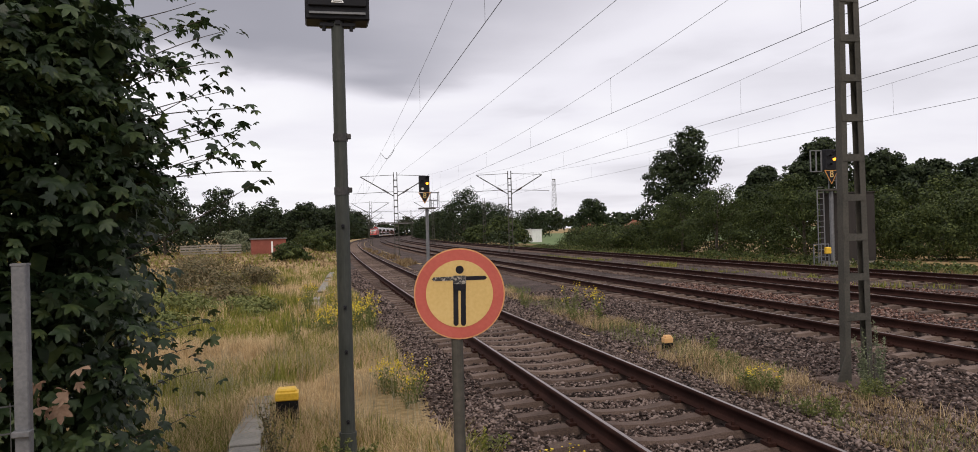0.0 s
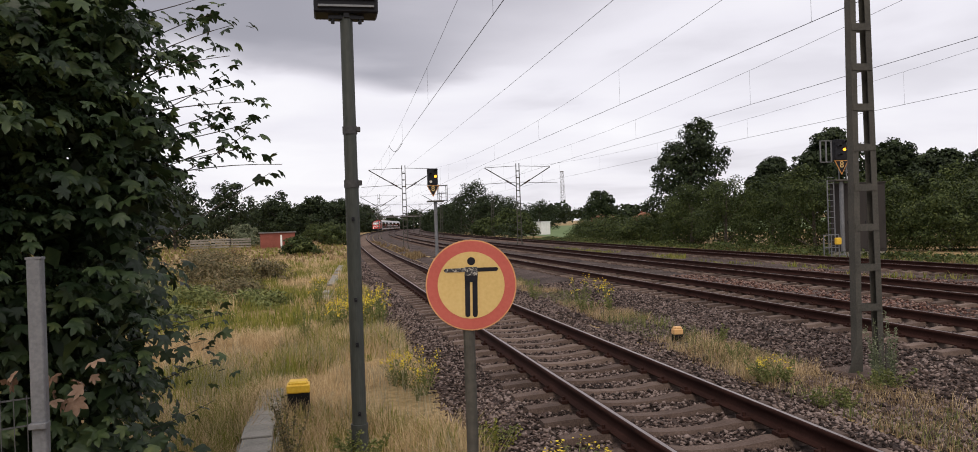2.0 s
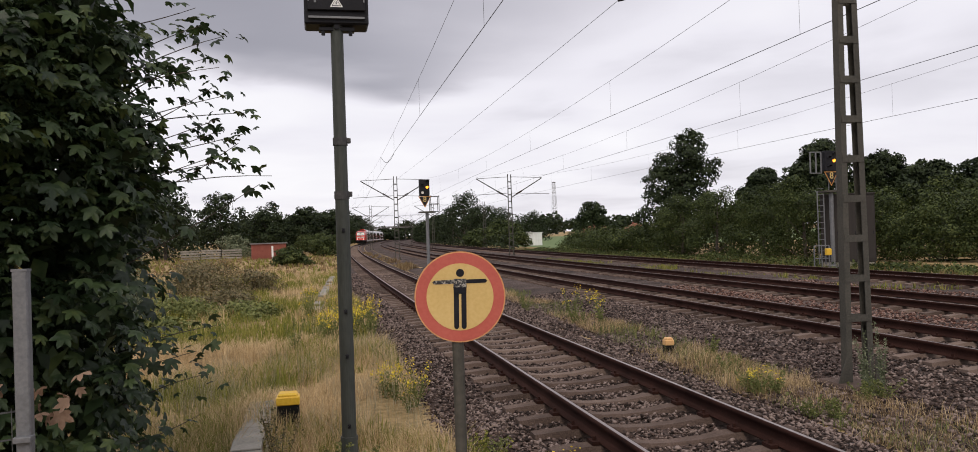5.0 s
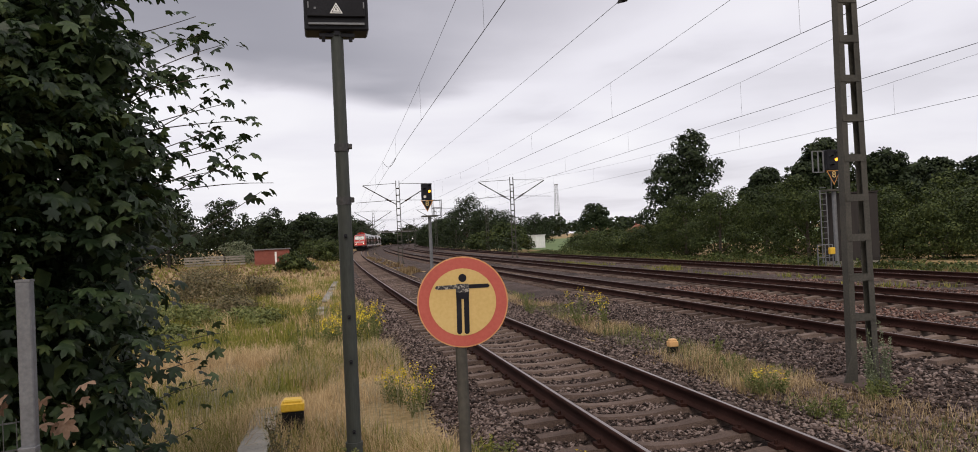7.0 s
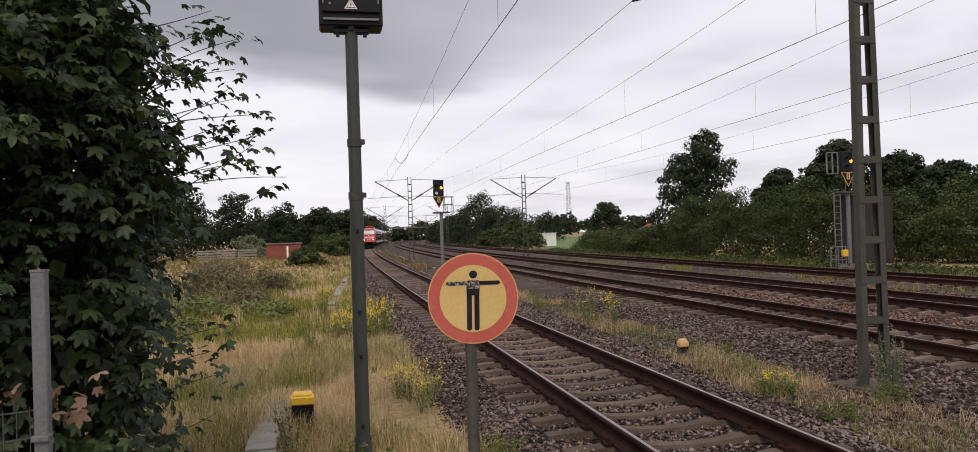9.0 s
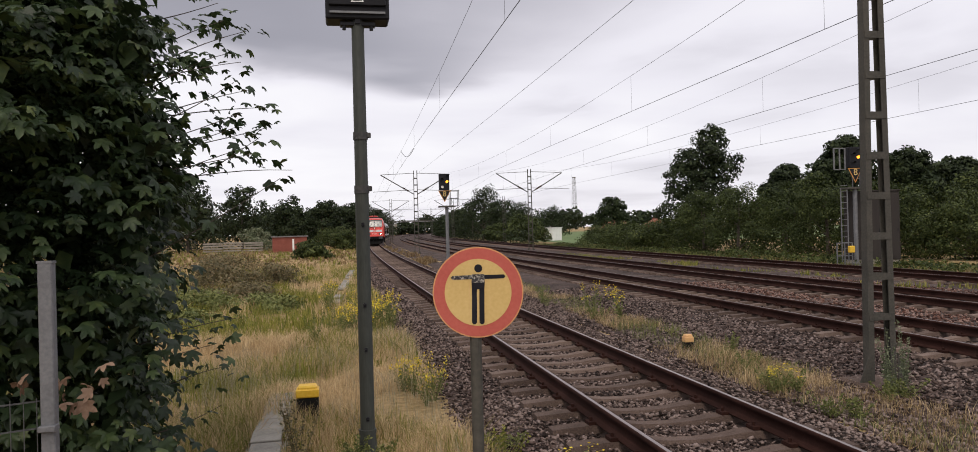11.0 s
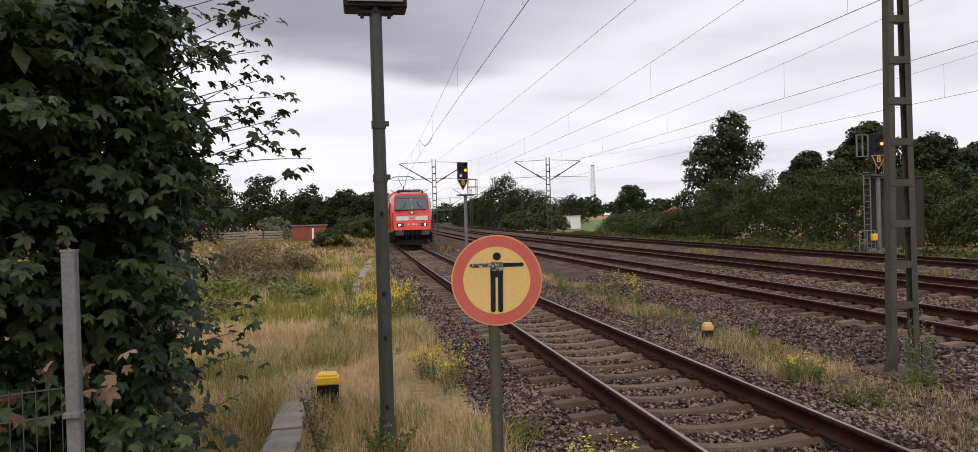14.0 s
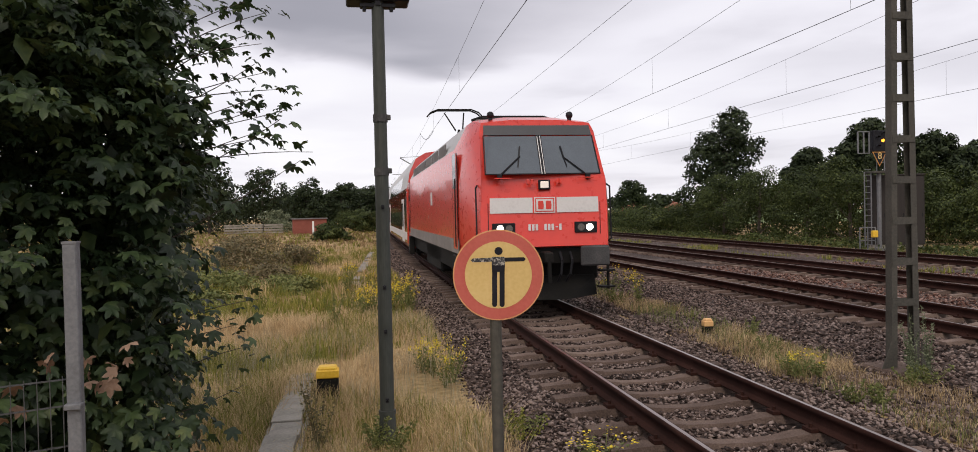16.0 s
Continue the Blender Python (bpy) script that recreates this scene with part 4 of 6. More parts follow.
def pallet_stack(x, y, face, n):
    t = thing("stacked_pipes", pose(x, y, -0.4, 0, 0, face), "pale grey stacked concrete beams in the meadow", "concrete beams", "stacked beams")
    for k in range(n):
        for z in (0.2, 0.55, 0.9, 1.2):
            part("beam", box(B(), k * 2.6, 0.06 * k, z + 0.05 * (k % 2), 2.45, 0.5, 0.22, bevel=0.02), M_CONCRETE, t)
        part("prop", box(B(), k * 2.6, 0.35, 0.6, 0.14, 0.14, 1.2), M_CONCRETE, t)
    return t


pallet_stack(-16.2, 108, -6, 3)


# ---- the train ----
LOCO, COACH, SPEED = 18.9, 26.8, 19.3


def mirrored(points):
    return [(x, y, z) for x, y, z in points] + [(-x, y, z) for x, y, z in points[::-1]]


def loft(bm, rings, cap=True):
    vs = [[bm.verts.new(p) for p in r] for r in rings]
    for a, b in zip(vs, vs[1:]):
        for j in range(len(a) - 1):
            bm.faces.new((a[j], a[j + 1], b[j + 1], b[j]))
        bm.faces.new((a[-1], a[0], b[0], b[-1]))
    if cap:
        bm.faces.new(vs[0])
        bm.faces.new(vs[-1])
    bmesh.ops.recalc_face_normals(bm, faces=bm.faces[:])
    return vs


def quad_on(name, pts, mat, parent, label="", thick=0.012, out=(0, -1, 0)):
    """A thin panel through four or more corner points, standing proud along out."""
    bm = B()
    o = Vector(out)
    a = [bm.verts.new(Vector(p) + o * 0.004) for p in pts]
    b = [bm.verts.new(Vector(p) + o * (0.004 + thick)) for p in pts]
    bm.faces.new(b)
    for i in range(len(a)):
        j = (i + 1) % len(a)
        bm.faces.new((a[i], a[j], b[j], b[i]))
    bmesh.ops.recalc_face_normals(bm, faces=bm.faces[:])
    return part(name, bm, mat, parent, label)


def bogie(parent, y, wheel_r, base):
    fr = part("bogie", box(B(), 0, y, 0.62, 2.3, base + 1.1, 0.34, bevel=0.05), M_BLACK_DUSTY, parent, "grimy black bogie")
    for sy in (-1, 1):
        for sx in (-1, 1):
            bm = B()
            rod(bm, (sx * 0.68, y + sy * base / 2, wheel_r), (sx * 0.82, y + sy * base / 2, wheel_r), wheel_r, 28)
            rod(bm, (sx * 0.82, y + sy * base / 2, wheel_r), (sx * 1.16, y + sy * base / 2, wheel_r), 0.17, 14)
            part("wheel", bm, M_BLACK_DUSTY, fr, "dark steel wheel")
            bm = B()
            for q in range(4):
                rod(bm, (sx * 1.08, y + sy * (base / 2 - 0.36), 0.42 + q * 0.08), (sx * 1.08, y + sy * (base / 2 - 0.36), 0.46 + q * 0.08), 0.11, 12)
            part("spring", bm, M_BLACK_DUSTY, fr)
    return fr


def buffer_beam(parent, y, s):
    """Buffers, coupling and plough at an end; s is the outward direction along y."""
    part("buffer_beam", box(B(), 0, y - s * 0.16, 1.04, 2.5, 0.3, 0.38, bevel=0.04), M_BLACK_DUSTY, parent, "black buffer beam")
    for sx in (-0.875, 0.875):
        bm = B()
        rod(bm, (sx, y, 1.04), (sx, y + s * 0.42, 1.04), 0.12, 14)
        box(bm, sx, y + s * 0.46, 1.04, 0.56, 0.07, 0.38, bevel=0.03)
        part("buffer", bm, M_BUFFER, parent, "square dark grey buffer")
    bm = B()
    box(bm, 0, y + s * 0.2, 1.02, 0.16, 0.5, 0.22, bevel=0.03)
    rod(bm, (0, y + s * 0.42, 1.0), (0, y + s * 0.42, 0.55), 0.04, 8)
    part("coupling", bm, M_BLACK_DUSTY, parent, "hanging screw coupling")
    bm = B()
    a = [bm.verts.new(p) for p in ((-1.1, y - s * 0.35, 0.62), (1.1, y - s * 0.35, 0.62), (1.1, y - s * 0.2, 0.24), (0.5, y - s * 0.05, 0.18), (-0.5, y - s * 0.05, 0.18), (-1.1, y - s * 0.2, 0.24))]
    f = bm.faces.new(a)
    ex = bmesh.ops.extrude_face_region(bm, geom=[f])
    bmesh.ops.translate(bm, verts=[g for g in ex["geom"] if isinstance(g, bmesh.types.BMVert)], vec=(0, -s * 0.06, 0))
    part("plough", bm, M_BLACK_DUSTY, parent, "black track plough")
    for sx in (-1.3, 1.3):
        bm = B()
        bar(bm, (sx, y - s * 0.1, 1.05), (sx, y - s * 0.1, 0.35), 0.04, 0.06)
        for z in (0.4, 0.72):
            box(bm, sx * 0.97, y - s * 0.1, z, 0.30, 0.22, 0.035)
        part("foot_step", bm, M_BLACK_DUSTY, parent, "black shunter's step")
    for sx in (-0.45, -0.28, 0.3, 0.5):
        part("hose", tube_bm([(sx, y + s * 0.05, 1.1), (sx, y + s * 0.22, 0.95), (sx * 0.9, y + s * 0.24, 0.7), (sx * 0.8, y + s * 0.1, 0.55)], 0.025), M_BLACK, parent)


def tube_bm(points, r):
    bm = B()
    for a, b in zip(points, points[1:]):
        rod(bm, a, b, r, 7)
    return bm


def horn_bm(x, y, z):
    """A short stem with a round dome on it."""
    bm = rod(B(), (x, y, z), (x, y, z + 0.12), 0.045, 10)
    bmesh.ops.create_uvsphere(bm, u_segments=12, v_segments=8, radius=0.075, matrix=Matrix.Translation((x, y, z + 0.15)))
    return bm


def locomotive():
    t = thing("electric_locomotive", label="traffic red electric locomotive with lit headlamps and raised pantograph", category="locomotive")
    L = LOCO / 2
    def half_ring(y0, s, rows):
        return [mirrored([(x, y0 + s * d, z) for x, d, z in rows])]
    nose = [(1.24, 0.03, 1.22), (1.24, 0.0, 1.34), (1.235, 0.0, 1.9), (1.21, 0.0, 2.5), (1.145, 0.50, 3.46), (1.09, 0.62, 3.64), (0.5, 0.66, 3.70)]
    cheek = [(1.385, 0.42, 1.10), (1.40, 0.42, 1.34), (1.40, 0.45, 1.9), (1.39, 0.52, 2.5), (1.335, 0.98, 3.28), (1.14, 1.35, 3.76), (0.5, 1.4, 3.84)]
    flank = [(1.43, 2.3, 1.05), (1.45, 2.3, 1.34), (1.45, 2.3, 1.9), (1.45, 2.3, 2.5), (1.42, 2.3, 3.25), (1.13, 2.3, 3.78), (0.5, 2.3, 3.86)]
    rings = []
    for rows in (nose, cheek, flank):
        rings.append(mirrored([(x, -L + d, z) for x, d, z in rows]))
    for rows in (flank, cheek, nose):
        rings.append(mirrored([(x, L - d, z) for x, d, z in rows]))
    bm = B()
    loft(bm, rings)
    for f in bm.faces:
        c = f.calc_center_median()
        if abs(c.y) < L - 2.3 and c.z > 3.4:
            f.material_index = 1
    body = part("body", bm, [M_RED, M_SILVER_ROOF], t, "traffic red body shell", smooth=True)
    body.data.set_sharp_from_angle(angle=radians(34))
    y = -L
    slope = lambda z: y + 0.50 * (z - 2.5) / 0.96
    # windscreen, visor and divider
    for sx in (-1, 1):
        wide = lambda z: 1.125 - 0.045 * (z - 2.5) / 0.96
        quad_on("windscreen", [(sx * 0.05, slope(2.59), 2.59), (sx * wide(2.59) * 0.985, slope(2.59), 2.59), (sx * wide(3.35) * 0.985, slope(3.35), 3.35), (sx * 0.05, slope(3.35), 3.35)], M_GLASS, body, "grey reflecting windscreen", out=(0, -0.9, 0.4))
        bm = B()
        bar(bm, (sx * 0.85, slope(2.56) - 0.03, 2.58), (sx * 0.42, slope(2.95) - 0.03, 2.95), 0.03, 0.02)
        bar(bm, (sx * 0.48, slope(2.80) - 0.05, 2.72), (sx * 0.40, slope(3.15) - 0.05, 3.15), 0.025, 0.02)
        box(bm, sx * 0.86, slope(2.56) - 0.04, 2.55, 0.09, 0.07, 0.10, bevel=0.01)
        part("wiper", bm, M_BLACK, body, "black windscreen wiper")
        part("screen_edge", bar(B(), (sx * wide(2.6), slope(2.6) - 0.012, 2.6), (sx * wide(3.37), slope(3.37) - 0.012, 3.37), 0.022, 0.015), M_BLACK, body)
    part("screen_edge", bar(B(), (-1.12, slope(2.6) - 0.012, 2.605), (1.12, slope(2.6) - 0.012, 2.605), 0.02, 0.02), M_BLACK, body)
    part("divider", bar(B(), (0, slope(2.59) - 0.014, 2.59), (0, slope(3.37) - 0.014, 3.37), 0.10, 0.02), M_BLACK, body, "slim black windscreen divider")
    for u in (-0.028, 0.028):
        part("divider_strip", bar(B(), (u, slope(2.6) - 0.03, 2.6), (u, slope(3.36) - 0.03, 3.36), 0.012, 0.012), M_STRIPE, body, "thin pale strip")
    quad_on("visor", [(-1.08, slope(3.375), 3.375), (1.08, slope(3.375), 3.375), (1.06, slope(3.575), 3.575), (-1.06, slope(3.575), 3.575)], M_VISOR, body, "dark destination panel", out=(0, -0.9, 0.4))
    # stripes, emblem and number
    for sx in (-1, 1):
        quad_on("stripe", [(sx * 0.235, y, 1.865), (sx * 1.06, y, 1.865), (sx * 1.055, y, 2.155), (sx * 0.235, y, 2.155)], M_STRIPE, body, "pale grey front stripe", thick=0.004)
    em = quad_on("emblem", [(-0.205, y, 1.86), (0.205, y, 1.86), (0.205, y, 2.16), (-0.205, y, 2.16)], M_STRIPE, body, "pale emblem plate", thick=0.006)
    quad_on("emblem_field", [(-0.185, y - 0.008, 1.88), (0.185, y - 0.008, 1.88), (0.185, y - 0.008, 2.14), (-0.185, y - 0.008, 2.14)], M_RED, em, thick=0.004)
    quad_on("emblem_field", [(-0.165, y - 0.014, 1.90), (0.165, y - 0.014, 1.90), (0.165, y - 0.014, 2.12), (-0.165, y - 0.014, 2.12)], M_STRIPE, em, thick=0.004)
    for u in (-0.075, 0.075):
        quad_on("emblem_bar", [(u - 0.055, y - 0.02, 1.93), (u + 0.045, y - 0.02, 1.93), (u + 0.055, y - 0.02, 2.01), (u + 0.04, y - 0.02, 2.09), (u - 0.055, y - 0.02, 2.09)], M_RED, em, thick=0.004)
    for u in (-0.30, -0.23, -0.16, 0.01, 0.08, 0.15, 0.30):
        quad_on("number_bar", [(u - 0.024, y, 1.53), (u + 0.024, y, 1.53), (u + 0.024, y, 1.65), (u - 0.024, y, 1.65)], M_STRIPE, body, "pale bar", thick=0.003)
    quad_on("number_bar", [(0.205, y, 1.58), (0.25, y, 1.58), (0.25, y, 1.60), (0.205, y, 1.60)], M_STRIPE, body, "pale bar", thick=0.003)
    # lamps
    for sx in (-1, 1):
        hl = part("headlight", box(B(), sx * 0.80, y - 0.005, 1.575, 0.44, 0.05, 0.21, bevel=0.012), M_BLACK, body, "dark headlight housing")
        part("lamp", rod(B(), (sx * 0.87, y - 0.045, 1.575), (sx * 0.87, y - 0.03, 1.575), 0.066, 18), M_LAMP, hl, "lit white lamp")
        part("lamp", rod(B(), (sx * 0.70, y - 0.045, 1.575), (sx * 0.70, y - 0.03, 1.575), 0.07, 16), M_LENS, hl, "unlit lamp")
    hl = part("headlight", box(B(), 0, y - 0.005, 2.395, 0.23, 0.05, 0.19, bevel=0.012), M_BLACK, body, "upper headlight housing")
    part("lamp", box(B(), 0, y - 0.03, 2.395, 0.16, 0.02, 0.13, bevel=0.01), M_LAMP_DIM, hl, "dim white lamp")
    for u in (-0.32, 0.32, -0.24, 0.25):
        part("lifting_lug", box(B(), u, y - 0.02, 2.45, 0.05, 0.05, 0.10, bevel=0.01), M_RED, body)
    # rails, steps and seams
    for sx in (-1, 1):
        part("hand_rail", tube_bm([(sx * 1.27, y + 0.08, 1.3), (sx * 1.31, y + 0.0, 1.35), (sx * 1.31, y + 0.06, 2.35), (sx * 1.27, y + 0.14, 2.4)], 0.016), M_BLACK, body)
        part("hand_rail", tube_bm([(sx * 0.95, y, 2.52), (sx * 0.95, y - 0.06, 2.52), (sx * 0.65, y - 0.06, 2.52), (sx * 0.65, y, 2.52)], 0.012), M_RED, body)
        part("seam", box(B(), sx * 1.09, y - 0.001, 1.75, 0.012, 0.006, 0.62), M_BLACK, body)
        # side band, doors and windows
        part("skirt_band", box(B(), sx * 1.452, 0, 1.19, 0.016, LOCO - 3.2, 0.30), M_SKIRT, body, "dusty grey-brown lower band")
        for end in (-1, 1):
            yd = end * (L - 2.05)
            door = part("cab_door", box(B(), sx * 1.456, yd, 2.13, 0.016, 0.66, 2.0, bevel=0.006), M_RED, body, "red cab door")
            part("door_seam", box(B(), sx * 1.455, yd - 0.36, 2.13, 0.012, 0.04, 2.02), M_BLACK, door)
            part("door_seam", box(B(), sx * 1.455, yd + 0.36, 2.13, 0.012, 0.04, 2.02), M_BLACK, door)
            part("door_window", box(B(), sx * 1.463, yd, 2.78, 0.012, 0.50, 0.74, bevel=0.004), M_DARKGLASS, door, "dark cab window")
            part("hand_rail", tube_bm([(sx * 1.51, yd - 0.44, 1.2), (sx * 1.51, yd - 0.44, 2.6)], 0.014), M_BLACK, body)
            part("step", box(B(), sx * 1.40, yd, 0.65, 0.2, 0.6, 0.7, bevel=0.02), M_BLACK_DUSTY, body)
        for k in range(6):
            part("grille", box(B(), sx * 1.40, -4.6 + k * 1.85, 3.40, 0.03, 1.5, 0.26, pose(0, 0, 0)), M_RED_ROOF, body)
        part("emblem", box(B(), sx * 1.459, -2.0, 2.3, 0.006, 0.42, 0.36), M_STRIPE, body, "small pale side emblem")
    # roof kit
    kit = part("roof_deck", box(B(), 0, 0, 3.86, 1.9, LOCO - 4.2, 0.05), M_RED_ROOF, t, "dusty grey roof deck")
    for u in (-0.82, 0.82):
        part("roof_horn", horn_bm(u, y + 1.1, 3.70), M_BLACK, kit, "black roof horn")
    for yy in (-3.4, -1.6, 0.4, 2.2, 4.0):
        part("roof_box", box(B(), 0.35, yy, 3.93, 0.8, 1.2, 0.12, bevel=0.03), M_RED_ROOF, kit)
    for u in (-0.4, 0.4):
        part("bus_bar", tube_bm([(u, -6.4, 4.0), (u, -2, 4.0), (u, 3, 4.0), (u, 6, 4.0)], 0.025), M_BLACK, kit)
        for yy in (-5.5, -3.5, -1, 2, 5):
            part("insulator", rod(B(), (u, yy, 3.87), (u, yy, 4.0), 0.05, 10), M_BRICK, kit)
    # front pantograph folded, rear pantograph raised
    low = part("pantograph", tube_bm([(-0.75, -6.9, 3.95), (0.75, -6.9, 3.95), (0.75, -5.2, 3.95), (-0.75, -5.2, 3.95), (-0.75, -6.9, 3.95)], 0.035), M_BLACK_DUSTY, kit, "folded pantograph")
    part("contact_head", tube_bm([(-0.95, -6.6, 3.95), (-0.7, -6.6, 4.03), (0.7, -6.6, 4.03), (0.95, -6.6, 3.95)], 0.03), M_BLACK_DUSTY, low)
    part("lower_arm", tube_bm([(0.0, -4.6, 3.95), (0.0, -6.6, 4.0)], 0.05), M_BLACK_DUSTY, low)
    yb = 4.0
    up = part("pantograph", tube_bm([(-0.55, yb, 4.0), (0.55, yb, 4.0), (0.55, yb + 0.9, 4.0), (-0.55, yb + 0.9, 4.0), (-0.55, yb, 4.0)], 0.035), M_BLACK_DUSTY, kit, "raised dark pantograph")
    part("lower_arm", tube_bm([(0, yb + 0.4, 3.95), (0, yb - 1.2, 4.72)], 0.05), M_BLACK_DUSTY, up)
    part("upper_arm", tube_bm([(0.12, yb - 1.2, 4.72), (0.35, yb + 0.1, 5.48)], 0.026), M_BLACK_DUSTY, up)
    part("upper_arm", tube_bm([(-0.12, yb - 1.2, 4.72), (-0.35, yb + 0.1, 5.48)], 0.026), M_BLACK_DUSTY, up)
    for d in (-0.12, 0.22):
        part("contact_head", tube_bm([(-0.97, yb + d, 5.36), (-0.86, yb + d, 5.48), (-0.6, yb + d, 5.58), (0.6, yb + d, 5.58), (0.86, yb + d, 5.48), (0.97, yb + d, 5.36)], 0.026), M_BLACK_DUSTY, up)
    # running gear
    part("underframe", box(B(), 0, 0, 0.80, 2.5, LOCO - 1.4, 0.55, bevel=0.03), M_BLACK_DUSTY, t, "black underframe")
    part("transformer", box(B(), 0, 0, 0.62, 2.5, 4.4, 0.7, bevel=0.05), M_BLACK_DUSTY, t)
    for yy in (-5.2, 5.2):
        bogie(t, yy, 0.62, 2.6)
    for s, yy in ((-1, -L + 0.12), (1, L - 0.12)):
        buffer_beam(t, yy, s)
    return t


def coach():
    t = thing("double_deck_coach", label="red double-deck coach with silver roof and dark window bands", category="coach", group="coaches of the train")
    L = COACH / 2
    prof = [(1.28, 0.42), (1.39, 0.62), (1.39, 1.15), (1.39, 3.0), (1.27, 3.7), (0.98, 4.28), (0.55, 4.53), (0.0, 4.6)]
    def ring(yy, k=1.0):
        return [(x * k, yy, z) for x, z in prof] + [(-x * k, yy, z) for x, z in prof[::-1][1:]]
    bm = B()
    loft(bm, [ring(-L, 0.97), ring(-L + 0.15), ring(L - 0.15), ring(L, 0.97)])
    # upper side faces also take the roof silver, standing in for reflected sky
    for f in bm.faces:
        if f.calc_center_median().z > 3.2:
            f.material_index = 1
    body = part("body", bm, [M_RED_COACH, M_SILVER_ROOF], t, "red body with silver roof, upper sides silvered as sky reflection")
    for sx in (-1, 1):
        part("lower_stripe", box(B(), sx * 1.392, 0, 0.92, 0.016, COACH - 0.6, 0.34), M_STRIPE, body, "pale grey lower stripe")
        for deck, z, h, lean in (("lower", 1.62, 0.66, 0), ("upper", 3.33, 0.60, 1)):
            for k in range(9):
                yy = -7.6 + k * 1.9
                x = 1.392 if not lean else 1.332
                m = Matrix.Translation((sx * x, yy, z)) @ pose(0, 0, 0, 0, -sx * (9.7 if lean else 0), 0)
                part("window", box(B(), 0, 0, 0, 0.02, 1.84, h * 1.15), M_DARKGLASS, body, "dark tinted window", m=m)
        for yy in (-L + 3.6, L - 3.6):
            door = part("door", box(B(), sx * 1.394, yy, 1.6, 0.02, 1.9, 2.0, bevel=0.01), M_STRIPE, body, "pale grey double door")
            for d in (-0.45, 0.45):
                part("door_window", box(B(), sx * 1.406, yy + d, 1.85, 0.016, 0.55, 1.1), M_DARKGLASS, door)
        for yy in (-L + 1.3, L - 1.3):
            part("window", box(B(), sx * 1.392, yy, 2.2, 0.02, 1.3, 0.7), M_DARKGLASS, body, "dark tinted window")
    part("gangway", box(B(), 0, -L - 0.1, 1.9, 1.3, 0.35, 2.4, bevel=0.05), M_BLACK_DUSTY, t, "dark rubber gangway")
    part("gangway", box(B(), 0, L + 0.1, 1.9, 1.3, 0.35, 2.4, bevel=0.05), M_BLACK_DUSTY, t, "dark rubber gangway")
    for yy in (-9.9, 9.9):
        bogie(t, yy, 0.46, 2.5)
    return t


loco = locomotive()
coaches = [coach()]
for i in range(4):
    coaches.append(copy_thing(coaches[0], pose(0, 0, 0)))


# ---- plants ----
def turned(v, n):
    """Random turns for n copies of the template v (k, 3): yaw, tilt, roll."""
    a, b, c = rng.uniform(0, 6.283, n), rng.normal(0, 0.75, n), rng.normal(0, 0.75, n)
    ca, sa, cb, sb, cc, sc = (f(q)[:, None] for q in (a, b, c) for f in (np.cos, np.sin))
    x, y, z = (np.broadcast_to(v[:, i], (n, len(v))) for i in range(3))
    y, z = y * cb - z * sb, y * sb + z * cb
    x, z = x * cc + z * sc, -x * sc + z * cc
    return np.stack([x * ca - y * sa, x * sa + y * ca, z], -1)


def facing(normals, wild=0.55):
    """A turner that lays each leaf across its outward direction, with some disorder."""
    def turn(v, n):
        d = normals + rng.normal(0, wild, normals.shape)
        d /= np.linalg.norm(d, axis=1)[:, None]
        a = rng.normal(size=d.shape)
        u = np.cross(d, a)
        u /= np.linalg.norm(u, axis=1)[:, None]
        w = np.cross(d, u)
        return v[None, :, 0:1] * u[:, None] + v[None, :, 1:2] * w[:, None] + v[None, :, 2:3] * d[:, None]
    return turn


def scatter_leaves(name, centres, size, mat, parent, template, spread=0.35, label="", turn=turned):
    n = len(centres)
    k = len(template)
    v = turn(template, n) * (size * rng.uniform(1 - spread, 1 + spread, (n, 1, 1))) + centres[:, None]
    if k == 4:
        f = np.arange(n * 4).reshape(n, 4)
    else:
        fan = np.array([(0, i, i + 1 if i + 1 < k else 1) for i in range(1, k)])
        f = (np.arange(n)[:, None, None] * k + fan[None]).reshape(-1, 3)
    return soup(name, v.reshape(-1, 3), f, mat, parent, label)


DIAMOND = np.array([(0, -0.5, 0.0), (0.34, 0.0, 0.08), (0, 0.5, -0.04), (-0.34, 0.0, 0.08)])


def lobed_leaf():
    """A five-lobed maple leaf round its middle, tip along +y, its lobes folded a little."""
    out = [(0.0, 0.0, 0.03), (0.0, -0.24, 0.0)]
    right = [(-40, 0.40, -0.05), (-18, 0.44, -0.06), (2, 0.33, 0.05), (20, 0.50, -0.02), (34, 0.62, -0.11), (48, 0.48, -0.02), (62, 0.33, 0.06), (74, 0.50, -0.02)]
    for a, r, z in right:
        out.append((r * math.cos(radians(a)), r * math.sin(radians(a)), z))
    out.append((0.0, 0.66, -0.13))
    for a, r, z in right[::-1]:
        out.append((-r * math.cos(radians(a)), r * math.sin(radians(a)), z))
    return np.array(out)


MAPLE = lobed_leaf()


